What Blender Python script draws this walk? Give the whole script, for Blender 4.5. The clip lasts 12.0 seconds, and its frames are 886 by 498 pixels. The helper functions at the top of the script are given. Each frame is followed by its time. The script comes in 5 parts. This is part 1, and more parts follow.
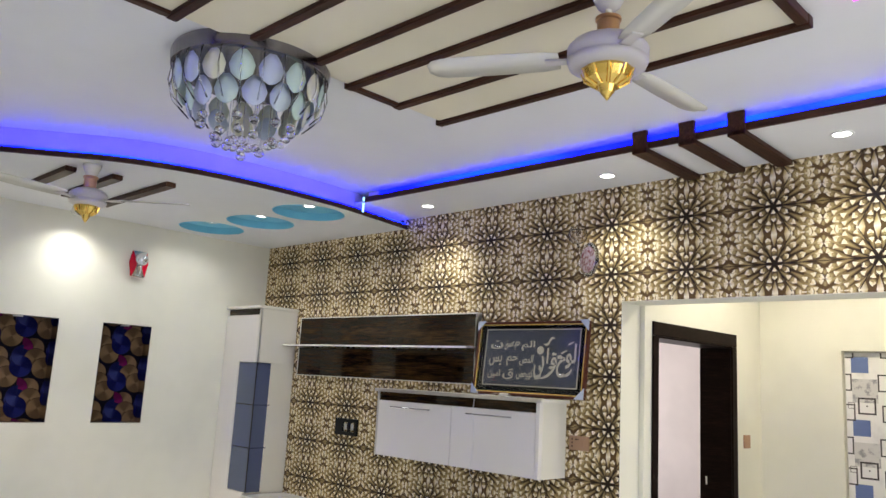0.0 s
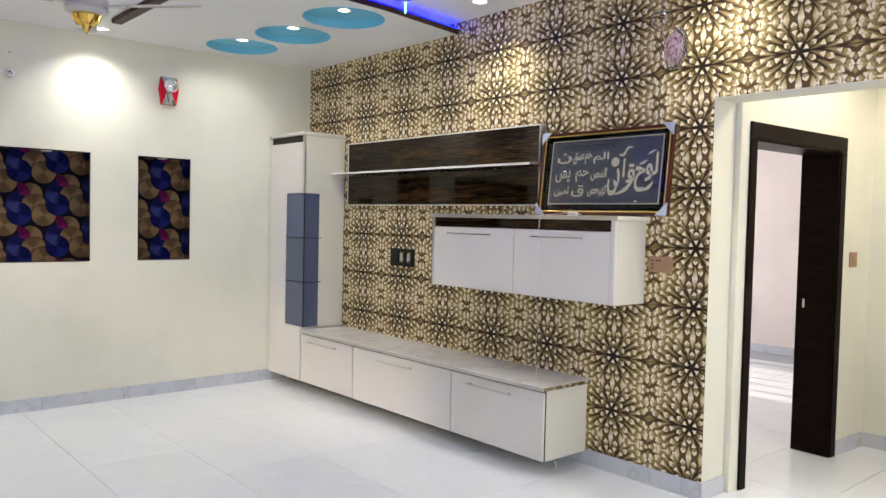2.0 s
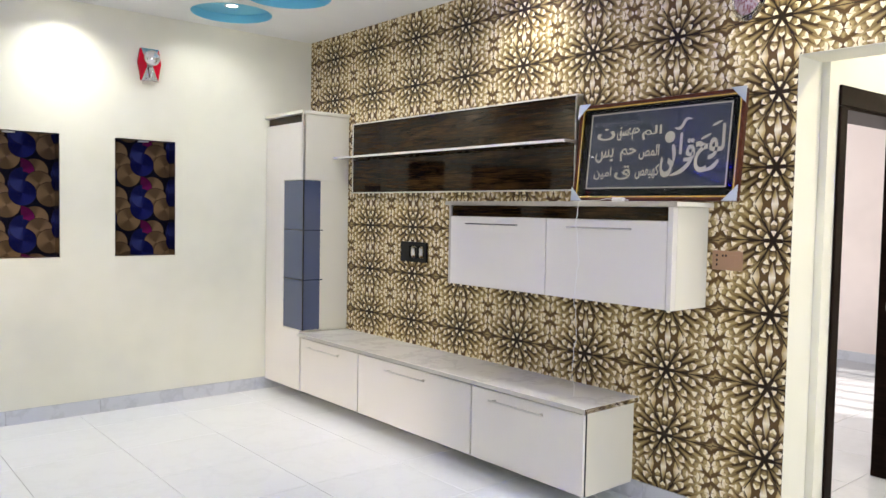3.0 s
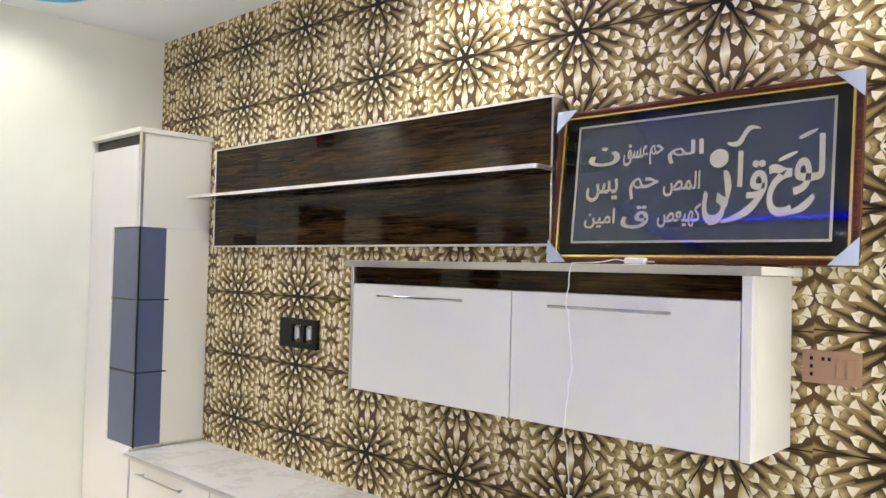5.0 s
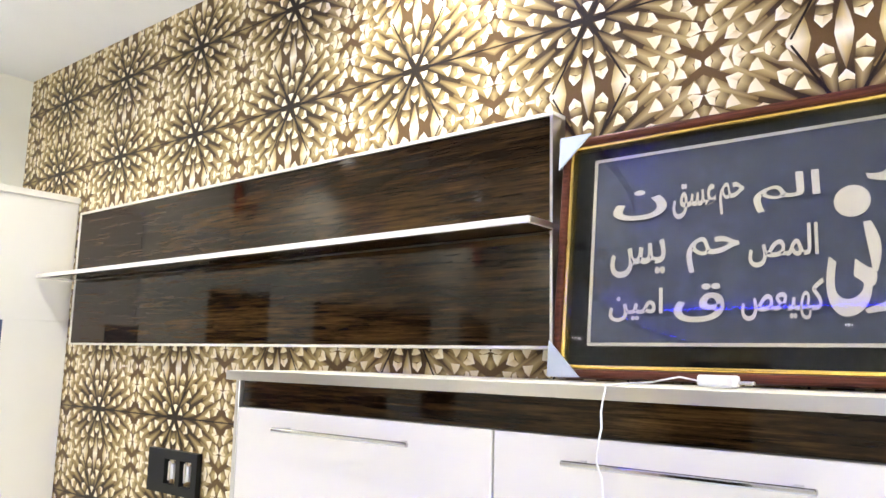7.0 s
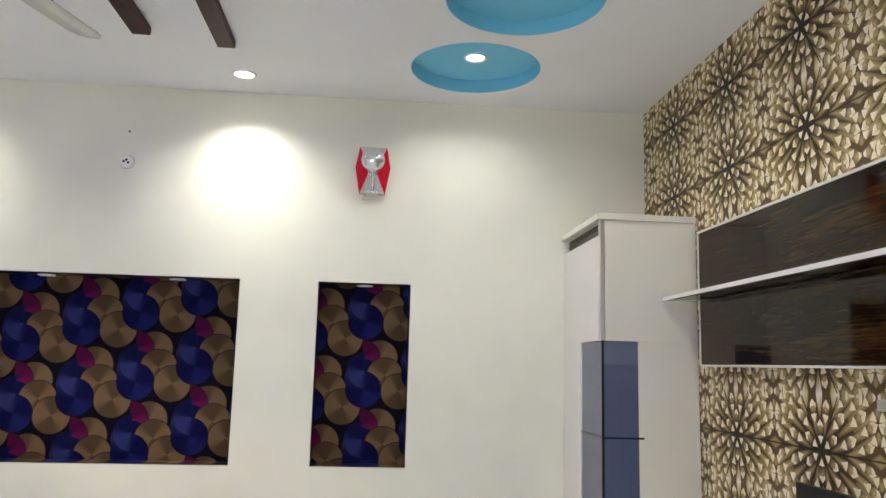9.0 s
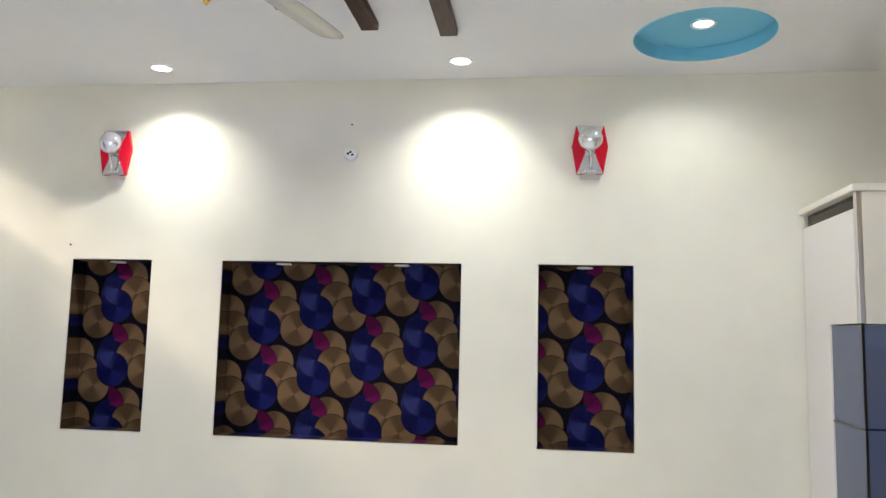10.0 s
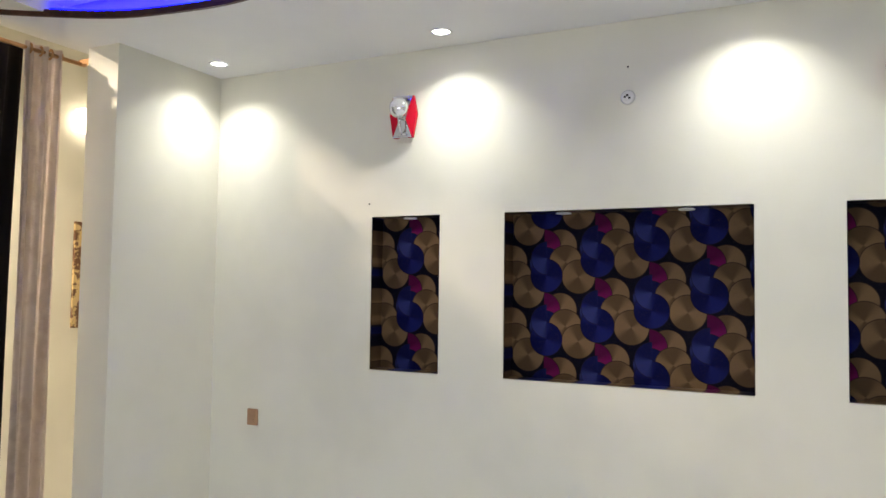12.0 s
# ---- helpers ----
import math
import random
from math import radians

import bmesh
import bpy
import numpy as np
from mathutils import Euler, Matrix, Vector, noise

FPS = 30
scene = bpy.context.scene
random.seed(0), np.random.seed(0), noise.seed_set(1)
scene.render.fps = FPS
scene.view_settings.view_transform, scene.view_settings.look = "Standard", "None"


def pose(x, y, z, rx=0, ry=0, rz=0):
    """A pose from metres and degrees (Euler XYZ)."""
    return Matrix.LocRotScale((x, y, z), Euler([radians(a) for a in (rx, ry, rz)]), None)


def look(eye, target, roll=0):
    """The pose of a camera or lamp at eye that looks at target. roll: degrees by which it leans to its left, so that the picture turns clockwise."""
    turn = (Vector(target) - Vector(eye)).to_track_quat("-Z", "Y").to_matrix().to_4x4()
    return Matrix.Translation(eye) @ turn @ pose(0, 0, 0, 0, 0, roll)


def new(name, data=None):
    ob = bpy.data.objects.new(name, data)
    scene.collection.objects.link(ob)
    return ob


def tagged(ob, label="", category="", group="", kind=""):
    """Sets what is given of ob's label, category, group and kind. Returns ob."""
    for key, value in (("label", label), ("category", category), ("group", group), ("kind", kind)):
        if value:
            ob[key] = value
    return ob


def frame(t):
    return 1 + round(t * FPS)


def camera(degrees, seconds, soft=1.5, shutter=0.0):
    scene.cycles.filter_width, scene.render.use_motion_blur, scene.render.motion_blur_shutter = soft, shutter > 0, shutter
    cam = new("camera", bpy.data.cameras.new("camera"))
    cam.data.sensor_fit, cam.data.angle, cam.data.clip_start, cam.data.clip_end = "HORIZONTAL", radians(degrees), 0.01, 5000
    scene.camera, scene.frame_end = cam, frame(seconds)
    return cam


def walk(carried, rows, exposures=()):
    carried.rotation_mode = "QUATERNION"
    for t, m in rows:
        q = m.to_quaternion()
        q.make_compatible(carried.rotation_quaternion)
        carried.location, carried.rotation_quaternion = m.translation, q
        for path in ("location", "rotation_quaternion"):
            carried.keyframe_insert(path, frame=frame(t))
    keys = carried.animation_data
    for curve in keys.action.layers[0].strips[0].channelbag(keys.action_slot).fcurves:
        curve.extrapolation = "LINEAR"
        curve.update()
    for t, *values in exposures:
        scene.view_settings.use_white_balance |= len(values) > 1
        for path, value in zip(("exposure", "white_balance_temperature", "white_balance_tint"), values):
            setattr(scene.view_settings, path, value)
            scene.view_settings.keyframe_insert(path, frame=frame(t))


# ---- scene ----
cam = camera(60.4, 12.0)
PATH = [
    (0, (-4.332, -6.771, 1.631), (-2.926, -5.391, 1.976), 3.2),
    (0.5, (-4.307, -6.744, 1.603), (-2.914, -5.322, 1.798), 2.5),
    (1, (-4.248, -6.695, 1.565), (-2.859, -5.259, 1.642), 2.1),
    (1.5, (-4.065, -6.567, 1.535), (-2.691, -5.113, 1.521), 1.2),
    (2, (-3.828, -6.336, 1.519), (-2.512, -4.832, 1.442), 1.3),
    (2.5, (-3.651, -6.077, 1.517), (-2.355, -4.556, 1.431), 1.4),
    (3, (-3.358, -5.745, 1.491), (-2.067, -4.221, 1.395), 1.1),
    (3.2, (-3.251, -5.612, 1.501), (-1.959, -4.088, 1.403), 1.0),
    (4.8, (-2.378, -4.618, 1.52), (-1.025, -3.145, 1.511), 1.2),
    (4.9, (-2.337, -4.581, 1.53), (-0.943, -3.147, 1.536), 1.2),
    (5, (-2.282, -4.501, 1.533), (-0.81, -3.148, 1.587), 1.4),
    (5.5, (-2.083, -4.281, 1.575), (-0.43, -3.166, 1.735), 1.3),
    (6, (-1.796, -4.125, 1.573), (-0.097, -3.1, 1.823), 1.4),
    (6.5, (-1.650, -3.984, 1.591), (0.042, -2.951, 1.853), 1.2),
    (6.7, (-1.588, -3.92, 1.597), (0.063, -2.825, 1.871), 1.2),
    (8.3, (-1.28, -3.66, 1.593), (-0.627, -1.796, 1.906), 1.5),
    (8.5, (-1.275, -3.66, 1.594), (-0.758, -1.754, 1.907), 1.5),
    (9, (-1.345, -3.655, 1.608), (-1.168, -1.685, 1.908), 1.5),
    (9.5, (-1.526, -3.618, 1.646), (-1.549, -1.635, 1.905), 1.2),
    (10, (-1.604, -3.624, 1.640), (-1.856, -1.653, 1.865), 1.4),
    (10.5, (-1.653, -3.594, 1.657), (-2.045, -1.645, 1.866), 1.2),
    (11, (-1.697, -3.598, 1.647), (-2.19, -1.671, 1.857), 1.1),
    (11.5, (-1.713, -3.627, 1.612), (-2.353, -1.737, 1.753), 1.2),
    (12, (-1.71, -3.662, 1.581), (-2.599, -1.874, 1.687), 0.8),
]
walk(cam, [(t, look(eye, target, roll)) for t, eye, target, roll in PATH],
     [(0, -0.30), (0.5, -0.2), (1, 0.14), (1.5, 0.12), (2, -0.06), (2.5, 0.06), (3, 0.16), (4.8, 0.32), (5, 0.35), (5.5, 0.60), (6, 0.72), (6.5, 1.02), (6.7, 1.05), (8.5, 0.2), (9, -0.14), (9.5, 0.20), (10, -0.03), (10.5, -0.08), (11, -0.28), (11.5, -0.05), (12, -0.24)])

# ---- world, sun and exposure ----
ZN, ZE, ZM = 2.903, 2.985, 3.085       # soffits along the north and the east wall, main ceiling
world = bpy.data.worlds.new("sky")
scene.world = world
world.use_nodes = True
wn = world.node_tree
sky = wn.nodes.new("ShaderNodeTexSky")
sky.sky_type, sky.sun_disc = "NISHITA", False
sky.sun_elevation, sky.sun_rotation = radians(28), radians(-14)
wn.nodes["Background"].inputs[1].default_value = 0.12
wn.links.new(sky.outputs[0], wn.nodes["Background"].inputs[0])
sun = new("sun", bpy.data.lights.new("sun", "SUN"))
sun.data.energy, sun.data.angle, sun.data.color = 4.0, radians(0.5), (1, 0.94, 0.85)
sun.matrix_world = look((3.2, 4.0, 3.4), (3.9, -2.3, 0.0))


def spot(name, x, y, z, watts, degrees=110, blend=0.7, colour=(1, 0.985, 0.915), size=0.03):
    lamp = new(name, bpy.data.lights.new(name, "SPOT"))
    d = lamp.data
    d.energy, d.spot_size, d.spot_blend, d.color, d.shadow_soft_size = watts, radians(degrees), blend, colour, size
    lamp.location = (x, y, z)
    return lamp


def area(name, m, w, h, watts, colour):
    lamp = new(name, bpy.data.lights.new(name, "AREA"))
    d = lamp.data
    d.shape, d.size, d.size_y, d.energy, d.color = "RECTANGLE", w, h, watts, colour
    lamp.matrix_world = m
    return lamp


DOWN_N = [(-4.90, -0.27), (-3.44, -0.24), (-1.975, -0.25)]
# southern lamps of both side rows are unseen, added to light that end
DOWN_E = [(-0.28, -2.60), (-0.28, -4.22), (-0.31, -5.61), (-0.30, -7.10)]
DISCS = [(-0.935, -0.465), (-0.845, -1.13), (-0.85, -1.83)]
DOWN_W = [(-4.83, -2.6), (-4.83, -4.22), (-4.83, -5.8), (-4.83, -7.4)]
for x, y in DOWN_N:
    spot("downlight_lamp", x, y, ZN - 0.012, 54, 130, 1.0)
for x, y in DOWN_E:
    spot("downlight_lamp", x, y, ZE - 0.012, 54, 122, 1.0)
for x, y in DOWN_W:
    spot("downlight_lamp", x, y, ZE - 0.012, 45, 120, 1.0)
for x, y in DISCS:
    spot("downlight_lamp", x, y, ZN + 0.052, 27, 150)
# unseen lamps added above the hall to brighten it
spot("hall_lamp", 1.0, -5.0, 2.86, 56, 160, 0.5, (1, 0.90, 0.73))
spot("hall_lamp", 1.0, -6.4, 2.86, 40, 160, 0.5, (1, 0.90, 0.73))
# unseen spot added to brighten the next room, apart from its wall lamp
spot("west_room_lamp", -6.0, -1.9, 3.2, 430, 160, 0.5, (1, 0.83, 0.64))
# fill light added at the unseen south end, standing in for daylight
area("south_fill_light", look((-2.6, -8.93, 1.55), (-2.6, 0, 1.2)), 3.4, 2.0, 92, (0.93, 0.96, 1.0))

# lamp added inside the unseen bedroom window, standing in for sky light
area("bedroom_daylight_fill", look((3.35, 0.02, 1.6), (3.35, -4, 1.2)), 2.0, 1.3, 75, (0.97, 0.96, 1.0))


# ---- node helpers ----
class V:
    """A number in a node tree; arithmetic on it adds math nodes."""

    def __init__(self, tree, sock):
        self.tree, self.sock = tree, sock

    def op(self, kind, *others):
        n = self.tree.nodes.new("ShaderNodeMath")
        n.operation = kind
        for i, o in enumerate((self, *others)):
            if isinstance(o, V):
                self.tree.links.new(o.sock, n.inputs[i])
            else:
                n.inputs[i].default_value = o
        return V(self.tree, n.outputs[0])

    def __add__(self, o): return self.op("ADD", o)
    def __sub__(self, o): return self.op("SUBTRACT", o)
    def __mul__(self, o): return self.op("MULTIPLY", o)
    def __truediv__(self, o): return self.op("DIVIDE", o)
    def floor(self): return self.op("FLOOR")
    def fract(self): return self.op("FRACT")
    def abs(self): return self.op("ABSOLUTE")
    def least(self, o): return self.op("MINIMUM", o)
    def most(self, o): return self.op("MAXIMUM", o)
    def below(self, o): return self.op("LESS_THAN", o)

    def ramp(self, a, b):
        """0 at a, 1 at b, smooth between."""
        n = self.tree.nodes.new("ShaderNodeMapRange")
        n.interpolation_type = "SMOOTHSTEP"
        self.tree.links.new(self.sock, n.inputs[0])
        n.inputs[1].default_value, n.inputs[2].default_value = a, b
        return V(self.tree, n.outputs[0])


class Mat:
    def __init__(self, name, colour=(0.8, 0.8, 0.8), rough=0.5, metal=0.0, spec=0.5):
        self.m = bpy.data.materials.new(name)
        self.m.use_nodes = True
        self.t = self.m.node_tree
        self.b = self.t.nodes["Principled BSDF"]
        self.set(colour, rough, metal)
        self.b.inputs["Specular IOR Level"].default_value = spec

    def set(self, colour, rough, metal):
        self.b.inputs["Base Color"].default_value = (*colour, 1)
        self.b.inputs["Roughness"].default_value = rough
        self.b.inputs["Metallic"].default_value = metal

    def place(self):
        s = self.t.nodes.new("ShaderNodeNewGeometry")
        return s.outputs["Position"]

    def local(self):
        return self.t.nodes.new("ShaderNodeTexCoord").outputs["Object"]

    def xyz(self):
        n = self.t.nodes.new("ShaderNodeSeparateXYZ")
        self.t.links.new(self.place(), n.inputs[0])
        return [V(self.t, n.outputs[i]) for i in range(3)]

    def noise(self, scale, detail=4, rough=0.6, stretch=None, src=None):
        n = self.t.nodes.new("ShaderNodeTexNoise")
        n.inputs["Scale"].default_value, n.inputs["Detail"].default_value, n.inputs["Roughness"].default_value = scale, detail, rough
        p = src or self.place()
        if stretch:
            mp = self.t.nodes.new("ShaderNodeMapping")
            mp.inputs["Scale"].default_value = stretch
            self.t.links.new(p, mp.inputs[0])
            p = mp.outputs[0]
        self.t.links.new(p, n.inputs["Vector"])
        return V(self.t, n.outputs[0])

    def mix(self, f, a, b):
        n = self.t.nodes.new("ShaderNodeMix")
        n.data_type = "RGBA"
        for i, v in ((0, f), (6, a), (7, b)):
            if isinstance(v, V):
                self.t.links.new(v.sock, n.inputs[i])
            elif isinstance(v, tuple):
                n.inputs[i].default_value = (*v, 1)
            elif isinstance(v, (int, float)):
                n.inputs[i].default_value = v
            else:
                self.t.links.new(v, n.inputs[i])
        return n.outputs[2]

    def colour(self, sock):
        self.t.links.new(sock, self.b.inputs["Base Color"])
        return self

    def rough(self, v):
        self.t.links.new(v.sock, self.b.inputs["Roughness"])
        return self

    def bump(self, v, strength=0.2, dist=0.002):
        n = self.t.nodes.new("ShaderNodeBump")
        n.inputs["Strength"].default_value, n.inputs["Distance"].default_value = strength, dist
        self.t.links.new(v.sock, n.inputs["Height"])
        self.t.links.new(n.outputs[0], self.b.inputs["Normal"])
        return self

    def glow(self, colour, strength):
        self.b.inputs["Emission Color"].default_value = (*colour, 1)
        self.b.inputs["Emission Strength"].default_value = strength
        return self


def paint(name, colour, rough=0.6, wear=0.05, bump=0.12):
    k = Mat(name, colour, rough, spec=0.35)
    big, fine = k.noise(1.3, 3), k.noise(140, 3)
    dark = tuple(c * (1 - wear * 2) for c in colour)
    k.colour(k.mix(big.ramp(0.35, 0.75), colour, dark)).bump(fine, bump, 0.001)
    return k.m


def laminate(name, dark, light, axis, rough=0.07, spec=0.16):
    """Dark wood laminate with long grain, fine pores and broad darker figures along one axis."""
    k = Mat(name, dark, rough, spec=spec)
    st, fine = {"x": ((1.0, 9, 9), (1.0, 30, 30)), "y": ((9, 1.0, 9), (30, 1.0, 30))}[axis]
    g0, g1, g2 = k.noise(0.8, 4, 0.6, st), k.noise(3.0, 9, 0.72, st), k.noise(5.0, 7, 0.75, fine)
    mid = k.mix(g1.ramp(0.34, 0.74), dark, light)
    mid = k.mix(g0.ramp(0.40, 0.66) * 0.55, mid, tuple(c * 0.9 for c in dark))
    mid = k.mix(g2.ramp(0.46, 0.62) * 0.75, mid, tuple(c * 0.5 for c in dark))
    k.colour(k.mix(g2.ramp(0.46, 0.34) * 0.30, mid, tuple(c * 1.9 for c in light)))
    k.bump(g2, 0.06, 0.001)
    return k.m


M = {}
M["cream"] = paint("cream_wall_paint", (0.79, 0.773, 0.67), 0.55)
M["white_ceiling"] = paint("white_ceiling_paint", (0.80, 0.80, 0.80), 0.7, 0.02, 0.06)
# violet base colour holds the strip's blue light on the upstands
M["cove"] = paint("cove_paint_tinted_by_led", (0.54, 0.46, 0.84), 0.6, 0.03, 0.06)
M["panel_cream"] = paint("cream_panel_paint", (0.78, 0.72, 0.56), 0.6, 0.03, 0.06)
M["pink_wall"] = paint("pale_pink_wall_paint", (0.80, 0.70, 0.66), 0.6)
M["gloss_white"] = paint("gloss_white_lacquer", (0.79, 0.755, 0.715), 0.16, 0.02, 0.02)
M["carcass"] = paint("pale_cabinet_board", (0.76, 0.73, 0.64), 0.3, 0.03, 0.03)
M["dark_wood"] = laminate("dark_glossy_wood_laminate", (0.007, 0.0035, 0.0015), (0.072, 0.038, 0.013), "y", 0.04, 0.2)
M["beam_wood"] = laminate("brown_beam_wood", (0.036, 0.013, 0.008), (0.095, 0.038, 0.022), "y", 0.45, 0.15)
M["beam_wood_x"] = laminate("brown_beam_wood_across", (0.036, 0.013, 0.008), (0.095, 0.038, 0.022), "x", 0.45, 0.15)
M["door_wood"] = laminate("dark_door_wood", (0.006, 0.003, 0.002), (0.018, 0.008, 0.006), "y", 0.35, 0.05)
M["chrome"] = Mat("chrome", (0.8, 0.8, 0.82), 0.12, 1.0).m
M["dark_chrome"] = Mat("smoked_chrome", (0.22, 0.21, 0.22), 0.22, 1.0).m
M["steel"] = Mat("brushed_steel", (0.62, 0.60, 0.58), 0.28, 1.0).m
M["gold"] = Mat("polished_gold", (0.86, 0.60, 0.16), 0.16, 1.0).m
M["black"] = Mat("black_plastic", (0.010, 0.010, 0.010), 0.35, spec=0.2).m
M["white_plastic"] = paint("white_plastic", (0.78, 0.78, 0.78), 0.35, 0.03, 0.02)
M["red"] = paint("glossy_red_acrylic", (0.62, 0.008, 0.03), 0.15, 0.05, 0.02)
M["fan_white"] = paint("ivory_fan_enamel", (0.70, 0.68, 0.60), 0.25, 0.04, 0.02)
M["cyan"] = paint("turquoise_paint", (0.20, 0.58, 0.78), 0.6, 0.04, 0.08)
M["brown_plastic"] = paint("bronze_brown_plastic", (0.42, 0.25, 0.15), 0.35, 0.08, 0.03)
M["lamp"] = Mat("lit_lamp_lens", (1, 1, 1), 0.4).glow((1, 0.97, 0.92), 14).m
M["lamp_off"] = Mat("unlit_lamp_lens", (0.75, 0.75, 0.75), 0.3).m
M["led_blue"] = Mat("blue_led_strip", (0.02, 0.05, 0.6), 0.4).glow((0.04, 0.016, 1.0), 7).m
M["led_pink"] = Mat("magenta_led_strip", (0.6, 0.02, 0.5), 0.4).glow((1.0, 0.03, 0.8), 8).m
M["warm_glow"] = Mat("warm_lamp_glass", (1, 0.95, 0.85), 0.4).glow((1, 0.86, 0.66), 6).m


def marble(name, base, vein, rough, veins=0.25):
    k = Mat(name, base, rough)
    inf = k.t.nodes.new("ShaderNodeObjectInfo")
    off = k.t.nodes.new("ShaderNodeVectorMath")
    off.operation = "MULTIPLY_ADD"
    k.t.links.new(k.place(), off.inputs[0])
    off.inputs[1].default_value = (1, 1, 1)
    comb = k.t.nodes.new("ShaderNodeCombineXYZ")
    rnd = V(k.t, inf.outputs["Random"]) * 37.0
    k.t.links.new(rnd.sock, comb.inputs[0]), k.t.links.new(rnd.sock, comb.inputs[2])
    k.t.links.new(comb.outputs[0], off.inputs[2])
    n = k.noise(2.2, 7, 0.65, src=off.outputs[0])
    band = (n - 0.5).abs().ramp(0.045, 0.0)
    cloud = k.noise(1.1, 4, src=off.outputs[0]).ramp(0.3, 0.7)
    tone = V(k.t, inf.outputs["Random"]) * 0.10
    c1 = k.mix(cloud * 0.3, base, vein)
    c2 = k.mix(band * veins, c1, tuple(c * 0.6 for c in vein))
    k.colour(k.mix(tone, c2, vein))
    return k.m


M["tile"] = marble("white_marble_tile", (0.84, 0.86, 0.90), (0.79, 0.81, 0.855), 0.06, 0.07)
M["skirting"] = marble("grey_white_marble_skirting", (0.62, 0.63, 0.68), (0.48, 0.50, 0.56), 0.12)
M["stone_top"] = marble("pale_veined_stone_top", (0.79, 0.78, 0.77), (0.60, 0.58, 0.56), 0.04)
M["grout"] = paint("grey_grout", (0.42, 0.43, 0.46), 0.8)


def glass(name, colour, rough=0.0):
    k = Mat(name, colour, rough)
    k.b.inputs["Transmission Weight"].default_value = 1.0
    k.b.inputs["IOR"].default_value = 1.45
    return k.m


M["glass_blue"] = Mat("blue_tinted_cabinet_glass", (0.10, 0.13, 0.24), 0.03, 0.0, 0.8).m
M["glass_blue"].node_tree.nodes["Principled BSDF"].inputs["Transmission Weight"].default_value = 0.25
M["crystal"] = glass("clear_crystal", (0.95, 0.95, 0.97))
k_ = Mat("opal_glass_leaf", (0.8, 0.86, 0.84), 0.12)
tint_ = k_.t.nodes.new("ShaderNodeObjectInfo")
rnd_ = V(k_.t, tint_.outputs["Random"])
k_.colour(k_.mix(rnd_.ramp(0.55, 0.95), k_.mix(rnd_.ramp(0.1, 0.5), (0.68, 0.76, 0.95), (0.72, 0.90, 0.80)), (0.92, 0.90, 0.66)))
k_.b.inputs["Transmission Weight"].default_value = 0.25
M["leaf_glass"] = k_.m
M["globe"] = glass("clear_lamp_glass", (0.92, 0.88, 0.84), 0.05)


def star_paper():
    """Printed wallpaper: the colours of the print come with its shapes; paper grain and faint sheen on top."""
    k = Mat("brown_and_cream_star_wallpaper", (0.5, 0.4, 0.3), 0.40, spec=0.22)
    ink = k.t.nodes.new("ShaderNodeVertexColor")
    ink.layer_name = "print"
    grain, cloud = k.noise(420, 3), k.noise(14, 4)
    c = k.mix(grain.ramp(0.5, 0.8) * 0.12, ink.outputs["Color"], (0.30, 0.22, 0.12))
    k.colour(k.mix(cloud.ramp(0.45, 0.8) * 0.08, c, (0.42, 0.32, 0.18)))
    return k.bump(grain, 0.15, 0.0006).m


def disc_paper():
    """Printed wallpaper of overlapping blue, bronze and magenta fans."""
    k = Mat("blue_bronze_and_magenta_disc_wallpaper", (0.1, 0.08, 0.06), 0.5, spec=0.03)
    x, y, z = k.xyz()
    col = k.mix(0.0, (0.003, 0.003, 0.009), (0, 0, 0))

    def layer(col, dx, dz, dark, colour, radius, turn, right=None):
        """One fan of the repeat, set off from the blue one by dx and dz."""
        px, pz = x + (2.988 - dx), z - (1.660 + dz)
        i = (px / 0.2685 + 0.5).floor()
        ax = px - i * 0.2685
        pz2 = pz - i * 0.079
        az = pz2 - (pz2 / 0.328 + 0.5).floor() * 0.328
        r = (ax * ax + az * az).op("SQRT")
        th = az.op("ARCTAN2", ax)
        fan = (th * 2.0 + turn).op("SINE") * 0.5 + 0.5
        lines = (r * 1150.0).op("SINE") * 0.5 + 0.5
        tone = fan.ramp(0.15, 0.95) * 0.82 + lines * 0.16
        inside = (r - radius).ramp(0.0012, -0.0006)
        if right is not None:
            inside = inside * (ax * right).ramp(-0.001, 0.001)
        rim = (r - radius + 0.0012).abs().ramp(0.0030, 0.0008) * 0.85
        c = k.mix(tone, dark, colour)
        c = k.mix(rim, c, (0.01, 0.008, 0.01))
        return k.mix(inside, col, c)

    brown, bronze, navy, dim, blue = (0.066, 0.041, 0.022), (0.155, 0.098, 0.053), (0.002, 0.003, 0.036), (0.009, 0.012, 0.090), (0.026, 0.032, 0.130)
    plum, magenta = (0.050, 0.002, 0.028), (0.115, 0.005, 0.064)
    R = 0.0875
    col = layer(col, 0.076, -0.175, brown, bronze, R, 0.6)
    col = layer(col, -0.011, -0.175, plum, magenta, R, 2.4, 1)
    col = layer(col, -0.004, 0.061, navy, blue, R, 2.8)
    col = layer(col, 0.102, 0.070, brown, bronze, R, 1.2)
    col = layer(col, -0.098, -0.084, brown, bronze, R, 2.0)
    col = layer(col, 0.0, 0.0, navy, dim, R, 3.6)
    col = layer(col, 0.003, 0.091, navy, blue, R, 0.2, -1)
    grain = k.noise(90, 4)
    k.colour(k.mix(grain.ramp(0.5, 0.8) * 0.2, col, (0.05, 0.035, 0.03)))
    return k.bump(grain, 0.1, 0.001).m


